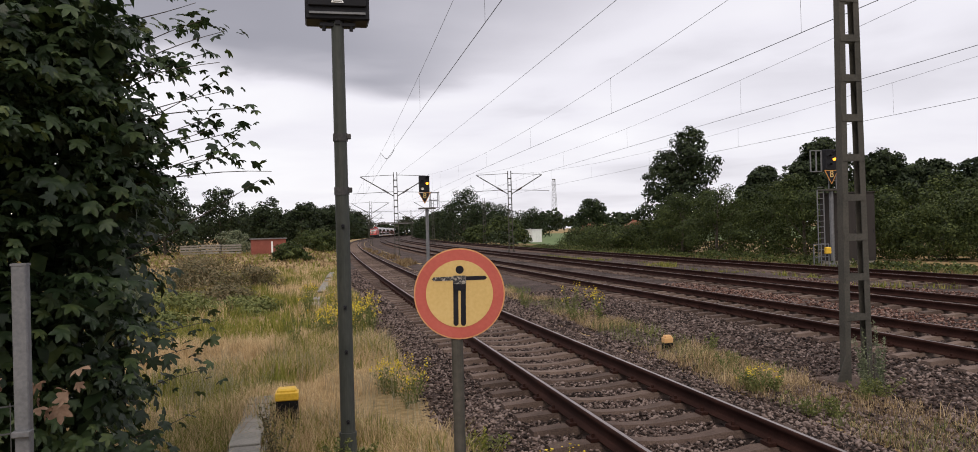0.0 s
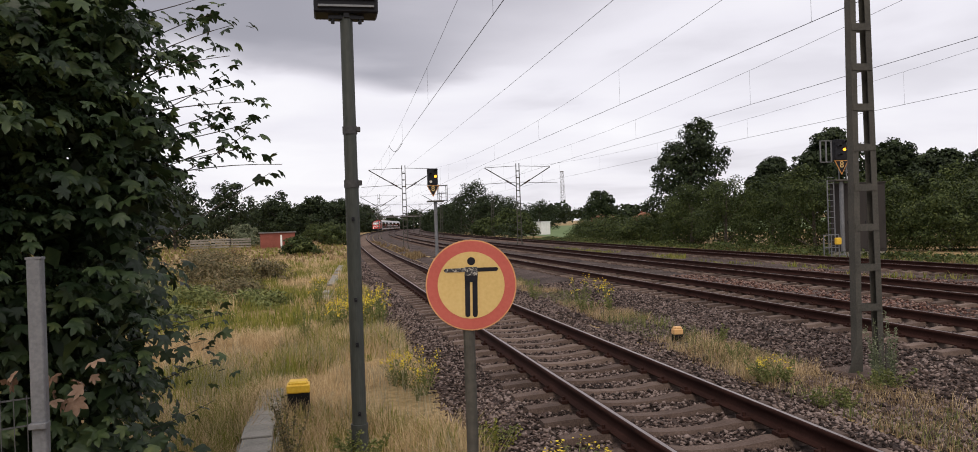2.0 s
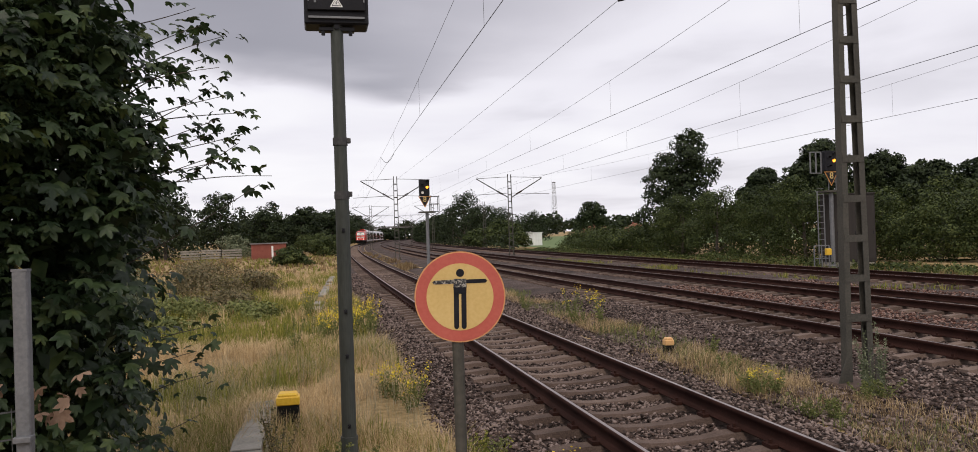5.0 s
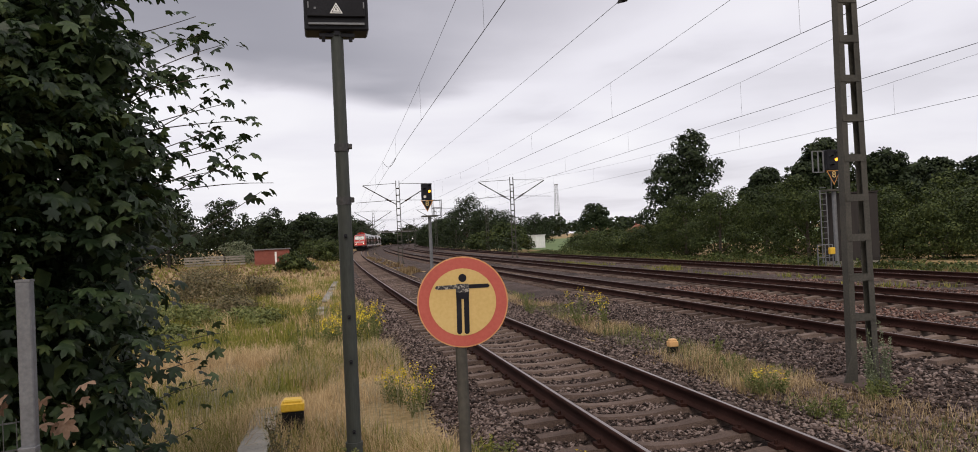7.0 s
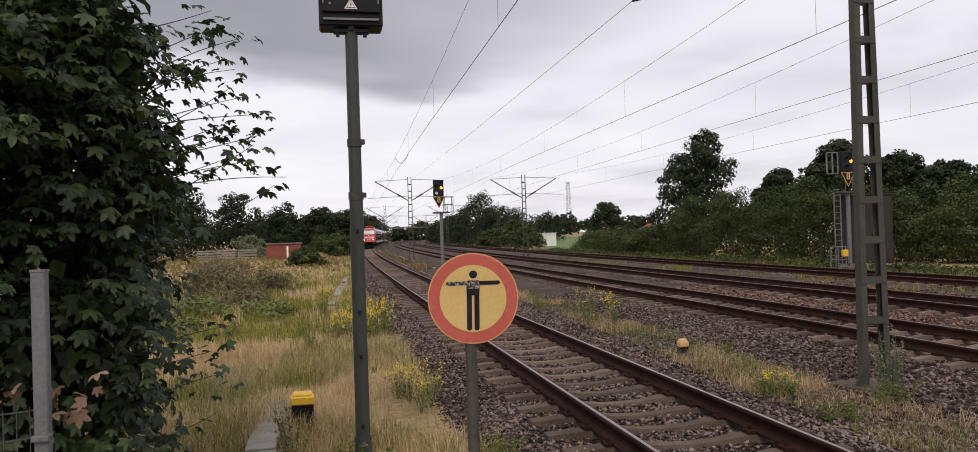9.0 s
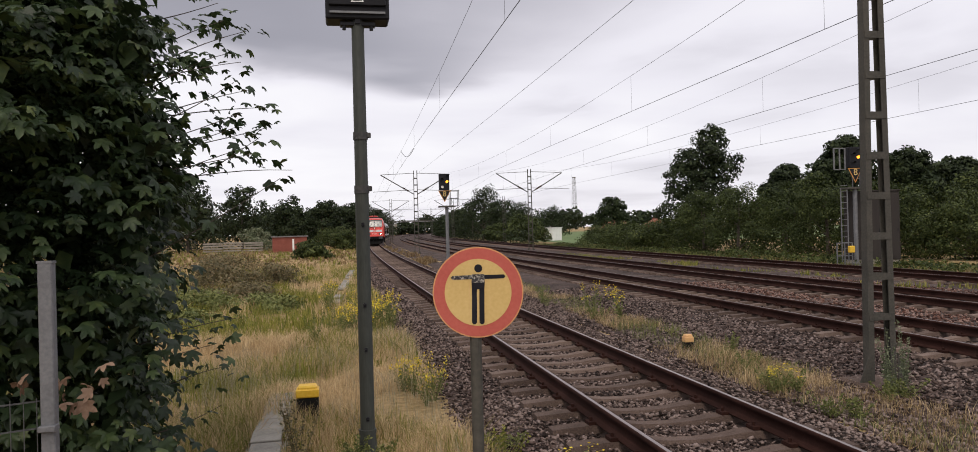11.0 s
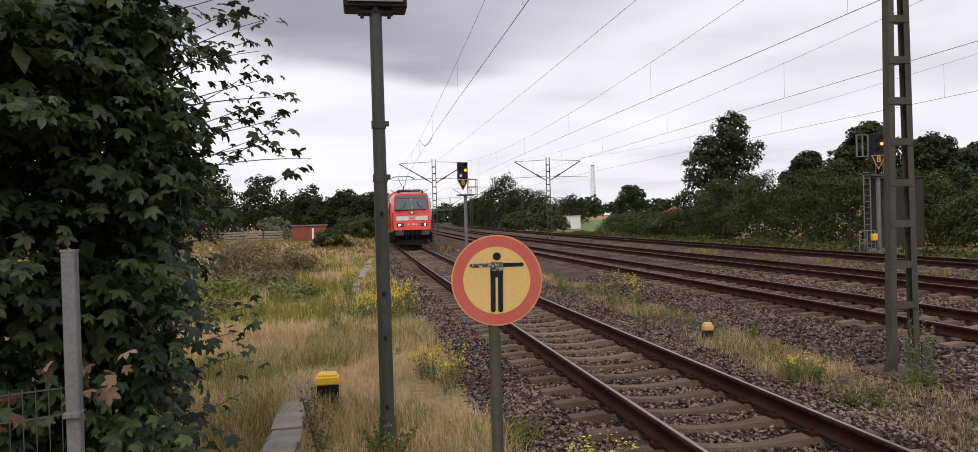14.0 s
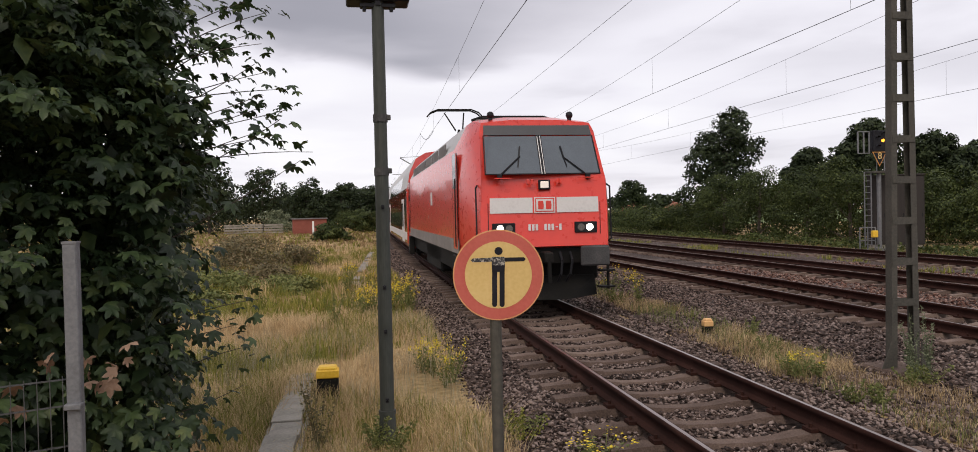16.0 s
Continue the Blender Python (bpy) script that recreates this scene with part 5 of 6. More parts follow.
def blob_points(blobs, n, rough=0.28, hollow=0.55):
    """Points near the lumpy surface of overlapping ellipsoids (x, y, z, rx, ry, rz)."""
    blobs = np.asarray(blobs, float)
    w = blobs[:, 3] * blobs[:, 5]
    pick = rng.choice(len(blobs), n, p=w / w.sum())
    d = rng.normal(size=(n, 3))
    d /= np.linalg.norm(d, axis=1)[:, None]
    ph = blobs[pick, :3]
    lump = np.sin(d[:, 0] * 5.1 + ph[:, 0] * 3) * np.sin(d[:, 1] * 4.3 + ph[:, 1] * 2) + np.sin(d[:, 2] * 6.7 + ph[:, 2] + d[:, 0] * 3.0) + 0.6 * np.sin(d[:, 0] * 13 + d[:, 2] * 11 + ph[:, 1])
    r = (hollow + (1 - hollow) * rng.random(n) ** 0.45) * (1 + rough * 0.62 * lump) * (1 + 0.09 * rng.normal(size=n) * (rng.random(n) < 0.25))
    p = blobs[pick, :3] + d * blobs[pick, 3:] * r[:, None]
    return p


def crown_points(h, w, base, n, seed, lobes):
    """Leaf places and outward directions of a crown: large lobes, each hung with leafy clumps that leave hollows between."""
    g = np.random.default_rng(seed)
    top = h - base
    lean = g.uniform(-0.10, 0.10, 2) * w
    main = [(0, 0, base + top * 0.38, w * (0.36 if base > 0.1 else 0.30), top * 0.38), (lean[0], lean[1], base + top * 0.68, w * 0.23, top * 0.28)]
    for i in range(lobes):
        q = (i + g.uniform(0.1, 0.9)) / lobes
        a = i * 2.4 + g.uniform(-0.5, 0.5)
        reach = w * 0.36 * math.sin(math.pi * (0.30 + 0.60 * q)) * g.uniform(0.75, 1.1)
        r = w * g.uniform(0.15, 0.23) * (1.1 - 0.35 * q)
        main.append((reach * math.cos(a) + lean[0] * q, reach * math.sin(a) + lean[1] * q, base + top * (0.14 + 0.72 * q), r, min(r * g.uniform(0.8, 1.1), top * 0.22)))
    clumps = []
    for x, y, z, r, rz in main:
        for k in range(int(9 + 26 * r / w) if base > 0.1 else 7):
            d = g.normal(size=3)
            d /= np.linalg.norm(d)
            if d[2] < -0.55:
                d[2] *= -1
            c = w * (g.uniform(0.05, 0.105) if base > 0.1 else g.uniform(0.07, 0.14))
            clumps.append((x + d[0] * r * 0.95, y + d[1] * r * 0.95, z + d[2] * rz * 1.02, c, *d))
    clumps, main = np.array(clumps), np.array(main)
    m = int(n * 0.66)
    pick = rng.choice(len(clumps), m, p=clumps[:, 3] ** 1.6 / (clumps[:, 3] ** 1.6).sum())
    o = clumps[pick, 4:]
    d = rng.normal(size=(m, 3)) + o * 0.7
    d /= np.linalg.norm(d, axis=1)[:, None]
    p = clumps[pick, :3] + d * np.array([1.15, 1.15, 0.8]) * clumps[pick, 3:4] * (0.45 + 0.6 * rng.random((m, 1)) ** 0.7)
    k = n - m
    pick = rng.choice(len(main), k, p=main[:, 3] ** 2 / (main[:, 3] ** 2).sum())
    e = rng.normal(size=(k, 3))
    e /= np.linalg.norm(e, axis=1)[:, None]
    q = main[pick, :3] + e * main[pick][:, [3, 3, 4]] * rng.uniform(0.60, 0.98, (k, 1))
    return np.concatenate([p, q]), np.concatenate([d * 0.7 + o * 0.5 + np.array([0, 0, 0.35]), e + np.array([0, 0, 0.25])]), main


def tree(name, x, y, h, w, base, n, leaf, mat, label, category, seed, count=16, trunk=True, group=""):
    t = thing(name, pose(x, y, -0.4), label, category, group)
    g = np.random.default_rng(seed)
    c, d, bl = crown_points(h, w, base, n, seed, max(5, count // 2))
    if trunk:
        bm = B()
        r = 0.018 * h + 0.03
        top = (g.uniform(-0.3, 0.3), g.uniform(-0.3, 0.3), h * 0.72)
        rod(bm, (0, 0, 0), (top[0] * 0.5, top[1] * 0.5, h * 0.4), r, 8, r * 0.75)
        rod(bm, (top[0] * 0.5, top[1] * 0.5, h * 0.4), top, r * 0.75, 8, r * 0.25)
        for b in bl[1:]:
            rod(bm, (top[0] * 0.5, top[1] * 0.5, max(base * 0.8, b[2] - 0.28 * h, 0.1)), b[:3], r * 0.38, 6, r * 0.1)
        part("trunk", bm, M_BARK, t, "brown trunk and limbs")
    c[:, 2] = np.maximum(c[:, 2], 0.05)
    scatter_leaves("crown", c, leaf, mat, t, DIAMOND, label="leafy crown", turn=facing(d, 0.5))
    return t


def leaf_sprays(name, centres, ways, k, length, size, mat, parent, label=""):
    """Flat sprays of k leaves each: the leaves stand to both sides of a drooping shoot, faces up and tips hanging outwards."""
    n = len(centres)
    unit = lambda v: v / np.maximum(np.linalg.norm(v, axis=-1, keepdims=True), 1e-6)
    a = unit(unit(ways) + rng.normal(0, 0.38, (n, 3)) + np.array([0, 0, -0.18]))
    up = np.array([0, 0, 1.0]) + rng.normal(0, 0.16, (n, 3)) + 0.45 * unit(ways)
    up = unit(up - (up * a).sum(1, keepdims=True) * a)
    side = np.cross(a, up)
    s = np.linspace(-0.5, 0.5, k)[None, :, None] + rng.normal(0, 0.05, (n, k, 1))
    sign = np.where(np.arange(k) % 2, 1.0, -1.0)[None, :, None] * rng.uniform(0.5, 1.0, (n, k, 1))
    pos = centres[:, None] + a[:, None] * s * length + side[:, None] * sign * length * 0.20 + rng.normal(0, 0.018, (n, k, 3))
    w = unit(a[:, None] * 0.8 + side[:, None] * sign * 0.9 + np.array([0, 0, -0.55]) + rng.normal(0, 0.28, (n, k, 3)))
    m = up[:, None] + rng.normal(0, 0.30, (n, k, 3))
    m = unit(m - (m * w).sum(-1, keepdims=True) * w)
    x = np.cross(w, m)
    scale = size * rng.uniform(0.62, 1.25, (n, k, 1, 1))
    v = pos[:, :, None] + scale * (MAPLE[None, None, :, 0:1] * x[:, :, None] + MAPLE[None, None, :, 1:2] * w[:, :, None] + MAPLE[None, None, :, 2:3] * m[:, :, None])
    c = len(MAPLE)
    fan = np.array([(0, i, i + 1 if i + 1 < c else 1) for i in range(1, c)])
    f = (np.arange(n * k)[:, None, None] * c + fan[None]).reshape(-1, 3)
    return soup(name, v.reshape(-1, 3), f, mat, parent, label)


def maple():
    """The large maple that leans over the fence, with long twigs reaching out."""
    t = thing("maple_tree", pose(-2.9, 6.0, -0.4), "dense dark green maple tree overhanging the fence", "tree")
    o = Vector((2.9, -6.0, 0.4))
    bm = B()
    rod(bm, (-0.3, 0.4, 0), (-0.1, 0.2, 2.6), 0.13, 10, 0.09)
    rod(bm, (-0.1, 0.2, 2.6), (0.1, 0, 5.2), 0.09, 10, 0.03)
    limbs = [((-0.2, 0.3, 1.2), (1.2, -0.3, 2.2)), ((-0.15, 0.2, 2.0), (1.3, -0.2, 3.2)), ((-0.1, 0.2, 2.6), (1.1, -0.3, 3.9)), ((-0.2, 0.3, 0.8), (1.2, -0.4, 1.1)), ((-0.1, 0.2, 2.2), (-1.2, -0.4, 3.6)), ((-0.2, 0.3, 1.5), (0.3, -1.3, 2.4))]
    for a, b in limbs:
        rod(bm, a, b, 0.045, 8, 0.015)
    part("trunk", bm, M_BARK, t, "grey-brown trunk and limbs")
    blobs = [(0.0, 0.1, 1.2, 1.72, 1.75, 1.3), (0.05, 0.1, 2.5, 1.78, 1.75, 1.35), (0.0, 0.1, 3.6, 1.72, 1.7, 1.2), (-0.2, 0.1, 4.6, 1.45, 1.5, 1.0), (1.25, -0.4, 2.75, 0.62, 0.7, 0.55), (1.15, -0.4, 1.35, 0.6, 0.7, 0.62),
             (1.1, -0.5, 3.5, 0.5, 0.7, 0.4), (1.1, -0.5, 0.7, 0.62, 0.8, 0.45), (0.3, -1.5, 1.1, 0.7, 0.42, 0.6), (-0.5, -1.5, 2.2, 0.9, 0.42, 0.8), (0.6, -1.3, 3.2, 0.8, 0.4, 0.6), (-0.9, -1.4, 0.9, 0.8, 0.45, 0.7), (1.45, -0.4, 2.75, 0.45, 0.6, 0.45), (1.42, -0.4, 2.4, 0.45, 0.6, 0.4), (1.35, -0.45, 1.7, 0.42, 0.6, 0.4), (1.2, -0.4, 3.95, 0.6, 0.7, 0.55), (1.4, -0.4, 3.3, 0.5, 0.6, 0.45)]
    def inside(c):
        c = c[(c[:, 2] > 0.05) & (c[:, 0] < np.where(c[:, 2] > 3.0, 1.86, np.where(c[:, 2] > 2.2, 1.78, 1.76)) + 0.12 * np.sin(c[:, 2] * 5) + 0.08 * np.sin(c[:, 2] * 13))]
        return c[(c[:, 2] < 3.3) | (c[:, 0] < 1.55) | (rng.random(len(c)) < 0.75)]
    c = inside(blob_points(blobs, 2350, rough=0.2, hollow=0.66))
    core = np.array([0.0, 0.1, 2.4])
    out = (c - core) * np.array([1, 1, 0.35])
    leaf_sprays("leaves", c, out, 10, 0.46, 0.112, M_MAPLE, t, "lobed dark green leaves")
    c = np.column_stack([rng.uniform(-0.2, 1.42, 14), rng.uniform(-2.16, -2.0, 14), rng.uniform(0.2, 1.5, 14)])
    leaf_sprays("leaves", c, np.tile((0.3, -0.8, -0.3), (14, 1)), 6, 0.3, 0.105, M_MAPLE, t, "lobed leaves hanging over the wires")
    c = inside(blob_points([(x, y, z, a * 0.8, b * 0.8, e * 0.85) for x, y, z, a, b, e in blobs], 5200, rough=0.15, hollow=0.5))
    scatter_leaves("inner_leaves", c, 0.16, M_MAPLE, t, DIAMOND, label="shaded inner leaves", turn=drooping)
    twig_tips = [(-0.63, 3.09), (-0.60, 3.33), (-0.47, 2.81), (-0.52, 2.57), (-0.31, 2.35), (-0.40, 2.30), (-0.70, 1.33), (-0.78, 0.99), (-0.84, 0.70), (-0.68, 2.95), (-0.62, 2.68), (-0.80, 3.55), (-0.55, 2.46), (-0.85, 1.15), (-0.72, 3.2), (-0.58, 2.9), (-0.66, 2.75), (-0.5, 2.66), (-0.62, 2.5), (-0.75, 3.4)]
    for i, (x, z) in enumerate(twig_tips):
        tip = Vector((x, 5.6 + 0.1 * (i % 3), z)) + o
        root = Vector((1.1 + 0.12 * (i % 3), -0.3 + 0.1 * (i % 4), tip.z - rng.uniform(0.05, 0.7)))
        mid = root.lerp(tip, 0.5) + Vector((rng.uniform(-0.08, 0.08), rng.uniform(-0.15, 0.15), rng.uniform(-0.16, 0.16)))
        pts = [root.lerp(mid, q).lerp(mid.lerp(tip, q), q) for q in [k / 8 for k in range(9)]]
        bm = B()
        for k in range(8):
            rod(bm, pts[k], pts[k + 1], 0.0065 - 0.0006 * k, 5)
        tw = part("twig", bm, M_BARK, t, "thin leafy twig")
        way = np.array([np.array(pts[k + 1] - pts[k - 1]) if k < 8 else np.array(pts[8] - pts[6]) for k in range(1, 9)])
        spots = np.array([np.array(p) for p in pts[1:]])
        near = rng.choice(8, 9 + i % 4, p=np.array([5, 5, 4, 3, 3, 2, 3, 4]) / 29)
        leaf_sprays("leaves", spots[near] + rng.normal(0, 0.035, (len(near), 3)), way[near] + rng.normal(0, 0.04, (len(near), 3)), 2 if i % 3 else 3, 0.15, 0.084, M_MAPLE, tw)
    dead = np.array([(-1.62, 4.35, 1.02), (-1.52, 4.5, 1.15), (-1.36, 4.55, 1.18), (-1.30, 4.5, 1.12), (-1.44, 4.45, 1.09), (-2.15, 4.3, 0.62), (-2.1, 4.3, 0.55), (-2.3, 4.4, 1.75), (-1.22, 4.6, 1.16)]) + np.array(o)
    dead = np.concatenate([dead + rng.normal(0, 0.045, dead.shape) + np.array([0, -0.22, 0]) for _ in range(3)])
    scatter_leaves("withered_leaves", dead, 0.082, M_DEAD, t, MAPLE, label="withered brown leaves", turn=drooping)
    return t


def drooping(v, n):
    """Leaves that hang outward with their tips down."""
    a, b = rng.uniform(0, 6.283, n), rng.normal(-0.75, 0.5, n)
    c = rng.normal(0, 0.45, n)
    ca, sa, cb, sb, cc, sc = (f(q)[:, None] for q in (a, b, c) for f in (np.cos, np.sin))
    x, y, z = (np.broadcast_to(v[:, i], (n, len(v))) for i in range(3))
    x, z = x * cc + z * sc, -x * sc + z * cc
    y, z = y * cb - z * sb, y * sb + z * cb
    return np.stack([x * ca - y * sa, x * sa + y * ca, z], -1)


maple()

# hedge and trees along the outer track
HEDGE = "bushy green hedge shrub beside the outer track"
for i, (x, y, h, w) in enumerate([(28.9, 60.0, 4.0, 4.4), (28.2, 55.5, 4.6, 4.9), (28.4, 50.6, 5.2, 5.4), (29.6, 46.6, 4.7, 5.0), (30.0, 42.6, 5.1, 5.2), (31.2, 38.8, 4.2, 4.8), (33.0, 35.4, 3.3, 4.8), (34.6, 32.0, 3.5, 5.2), (36.0, 28.0, 3.2, 5.2), (37.0, 23.6, 3.4, 5.2), (33.0, 49, 5.2, 5.5), (34.5, 43, 4.8, 5.5), (38.5, 37, 3.9, 6.0), (31.5, 54, 4.9, 5.0), (40, 31, 3.7, 6), (37.5, 42.5, 4.4, 5.5), (42, 44, 5.0, 6.5), (46, 38, 4.5, 6.5), (46, 47, 5.2, 6), (51, 44, 5, 7)]):
    tree("hedge_bush", x - 0.9, y, h, w, -0.4, 11000 if i < 10 else 3400, 0.13 if i < 10 else 0.2, M_LEAF_MID, HEDGE, "bush", 40 + i, 15, group="hedge bushes")
for i, (x, y, h, w) in enumerate([(27.6, 66, 2.1, 5.5), (27.8, 71.5, 2.2, 6), (28.2, 77, 2.2, 6), (28.8, 82.5, 2.05, 5.4), (31.5, 74, 2.4, 6), (31.5, 68, 2.5, 6)]):
    tree("low_bush", x, y, h, w, 0.0, 6500, 0.16, M_LEAF_MID, "low dense green shrub beside the outer track", "bush", 60 + i, 14, group="low bushes")
for i, (x, y, h, w, b) in enumerate([(30.1, 61.5, 10.5, 7.0, 1.2), (35.0, 57, 6.7, 5.5, 1.6), (35.6, 50.5, 8.6, 5.6, 2.2), (40.6, 50, 7.5, 5.6, 2.0), (44.6, 50, 6.6, 5.8, 1.6), (49, 49, 6.7, 6.5, 1.6), (47.5, 40, 6.0, 6.5, 1.4)]):
    tree("oak_tree", x, y, h, w, b, 16000, 0.23, M_LEAF_DARK, "tall dark green oak behind the hedge", "tree", 80 + i, 18, group="oaks behind the hedge")
# clump beyond the signal, in the bend
for i, (d, off, h, w, dark) in enumerate([(150, 21.0, 11.0, 9.5, 1), (162, 20.2, 8.6, 9, 1), (141, 23.6, 7.6, 8, 1), (182, 20.6, 7.2, 9, 1), (205, 20.4, 7.4, 9, 1), (235, 20.6, 7.0, 10, 1), (270, 20.8, 7.2, 11, 1), (315, 21.5, 8.0, 13, 1), (370, 22, 9.0, 15, 1), (118, 22.4, 4.2, 6.5, 0), (127, 19.6, 2.9, 4.5, 0), (110, 22.6, 3.2, 5, 0), (172, 33, 7.5, 10, 1), (185, 42, 7.0, 10, 1)]):
    p = along(d, off)
    tree("birch_tree", p.x, p.y, h, w, 0.3, 4600, 0.33 if d < 200 else 0.46, M_LEAF_DARK if dark else M_LEAF_MID, "full grey-green tree in the bend of the line", "tree", 100 + i, 18, group="trees in the bend")
# woods to the left of the line
for i, (x, y, h, w) in enumerate([(-20, 112, 12.2, 9), (-14.8, 128, 12.4, 8.5), (-8.2, 138, 10.0, 8), (-2.9, 142, 10.0, 7), (1.8, 152, 9.4, 7), (-31, 128, 11.5, 13), (-40, 122, 12, 14), (-50, 118, 12, 14), (-62, 112, 13, 15), (-25, 142, 10, 11), (-11, 152, 8.6, 10), (-5, 157, 8.6, 9), (-0.5, 170, 9.5, 9), (1.5, 190, 10.5, 10), (2.5, 222, 12, 12), (6.5, 255, 13, 13)]):
    tree("woodland_tree", x, y, h * 0.83, w, 0.4, 4300, 0.41, M_LEAF_DARK, "dark broadleaf tree at the edge of the wood", "tree", 130 + i, 18, group="woodland edge")
for i, (d, off, h, w) in enumerate([(300, -13, 12.5, 11), (322, -11, 13.5, 12), (348, -11, 13, 12), (285, -19, 12.5, 12), (375, -10, 13, 12), (400, -9, 12, 12), (262, -20, 11, 11)]):
    p = along(d, off)
    tree("woodland_tree", p.x, p.y, h, w, 0.3, 3400, 0.6, M_LEAF_DARK, "dark broadleaf tree beside the far bend", "tree", 230 + i, 18, group="woodland edge")
for i, (x, y, h, w) in enumerate([(0.7, 102, 2.4, 3.8), (-2.3, 71, 1.5, 3.5), (2.2, 118, 2.6, 4.5), (-1.2, 126, 3.0, 6), (-11, 112, 3.0, 5), (0.2, 138, 3.0, 5)]):
    tree("meadow_bush", x, y, h, w, 0.0, 4500, 0.2, M_LEAF_PALE if i == 4 else M_LEAF_MID, "rounded bush in the meadow near the shed", "bush", 160 + i, 12, group="meadow bushes")
# undergrowth that closes the feet of the farther trees
rows = [along(100 + i * 2.6, 20.2 + rng.uniform(-1.0, 2.0)) for i in range(70)]
low = [(p.x, p.y, rng.uniform(-0.2, 0.7), rng.uniform(1.4, 2.6), 1.6, rng.uniform(0.9, 2.0)) for p in rows]
tagged(scatter_leaves("thicket", blob_points(low, 9000), 0.3, M_LEAF_DARK, None, DIAMOND), "low dark thicket under the trees of the bend", "thicket", kind="stuff")
low = [(-44 + i * 0.9 + rng.uniform(-1, 1), 120 + max(0, i * 0.9 - 20) * 1.1 + rng.uniform(-4, 4), rng.uniform(-0.2, 0.8), rng.uniform(1.6, 3.0), 1.8, rng.uniform(1.0, 2.2)) for i in range(52)]
tagged(scatter_leaves("thicket", blob_points(low, 8000), 0.32, M_LEAF_DARK, None, DIAMOND), "low dark thicket at the edge of the wood", "thicket", kind="stuff")
# far belt of trees behind the field
belt = thing("far_woods", label="far dark belt of woodland behind the fields", category="woods", kind="stuff")
fb = []
for i in range(150):
    x = -330 + i * 6.6 + rng.uniform(-3, 3)
    y = 335 + rng.uniform(-10, 50)
    if 12 < x < 62:
        y += 165
    h = rng.uniform(8.5, 11.5) * (1.2 if x < 62 else 1.05)
    for _ in range(4):
        fb.append((x + rng.uniform(-5, 5), y + rng.uniform(-4, 4), h * rng.uniform(0.2, 0.7), rng.uniform(3.5, 6), 4, h * rng.uniform(0.22, 0.34)))
for i in range(60):
    p = along(250 + i * 4.2, rng.uniform(-15, -8) if i % 2 else rng.uniform(20, 30))
    fb.append((p.x, p.y, rng.uniform(0.3, 1.2), rng.uniform(2.5, 4.5), 3.0, rng.uniform(1.6, 3.2)))
for i in range(26):
    fb.append((10 + i * 3.4 + rng.uniform(-1, 1), 476 + rng.uniform(0, 8), 1.5, 4.0, 2.5, rng.uniform(3.0, 5.0)))
scatter_leaves("crowns", blob_points(fb, 64000), 1.9, M_LEAF_DARK, belt, DIAMOND)
near_tree = tree("field_tree", 74, 205, 10.2, 9.5, 1.0, 5000, 0.6, M_LEAF_DARK, "single broad dark tree beyond the field", "tree", 190, 14)
soup_v, soup_f = [(30, 95, -0.33), (140, 95, -0.33), (260, 330, -0.33), (44, 330, -0.33)], [(0, 1, 2, 3)]
tagged(soup("crop_field", soup_v, soup_f, M_FIELD), "flat green crop field beyond the hedge", "field", kind="structure")
# low growth at the foot of the hedge
uy = rng.uniform(22, 92, 16000)
ux = np.clip(25.6 + rng.normal(0, 0.9, 16000), 23.6, 28.5)
lift = np.array([max(0.0, 0.28 + 0.5 * noise.noise((x * 0.6, y * 0.5, 3.0))) for x, y in zip(ux, uy)])
undergrowth = tagged(scatter_leaves("undergrowth", np.column_stack([ux, uy, -0.36 + lift * rng.random(16000)]), 0.15, M_LEAF_MID, None, DIAMOND), "low green brambles at the foot of the hedge", "undergrowth", kind="stuff")
# scrub in the foreground meadow
for i, (x, y, h, w, mat, lab) in enumerate([(-5.0, 33, 1.35, 3.0, M_BRAMBLE, "brownish bramble thicket"), (-2.9, 35, 0.95, 2.6, M_BRAMBLE, "brownish bramble thicket"), (-6.8, 29, 1.6, 3.0, M_LEAF_PALE, "pale silvery willow shrub"), (-4.9, 20.5, 1.5, 1.9, M_LEAF_PALE, "pale silvery willow shrub"), (-4.4, 25, 0.55, 3.0, M_WEED, "low green bramble patch"),
                                         (-2.2, 24, 0.42, 2.4, M_WEED, "low green bramble patch"), (-3.4, 28, 0.5, 2.6, M_BRAMBLE, "low green bramble patch"), (-3.4, 20, 0.4, 2.2, M_WEED, "low green bramble patch"), (-5.5, 40, 1.3, 3.5, M_BRAMBLE, "brownish bramble thicket"), (-9.5, 38, 2.2, 4.0, M_LEAF_PALE, "pale silvery willow shrub")]):
    tree("scrub_bush", x, y, h, w, -0.1, 4500, 0.085, mat, lab + " in dry meadow grass", "bush", 200 + i, 16, group="meadow scrub")


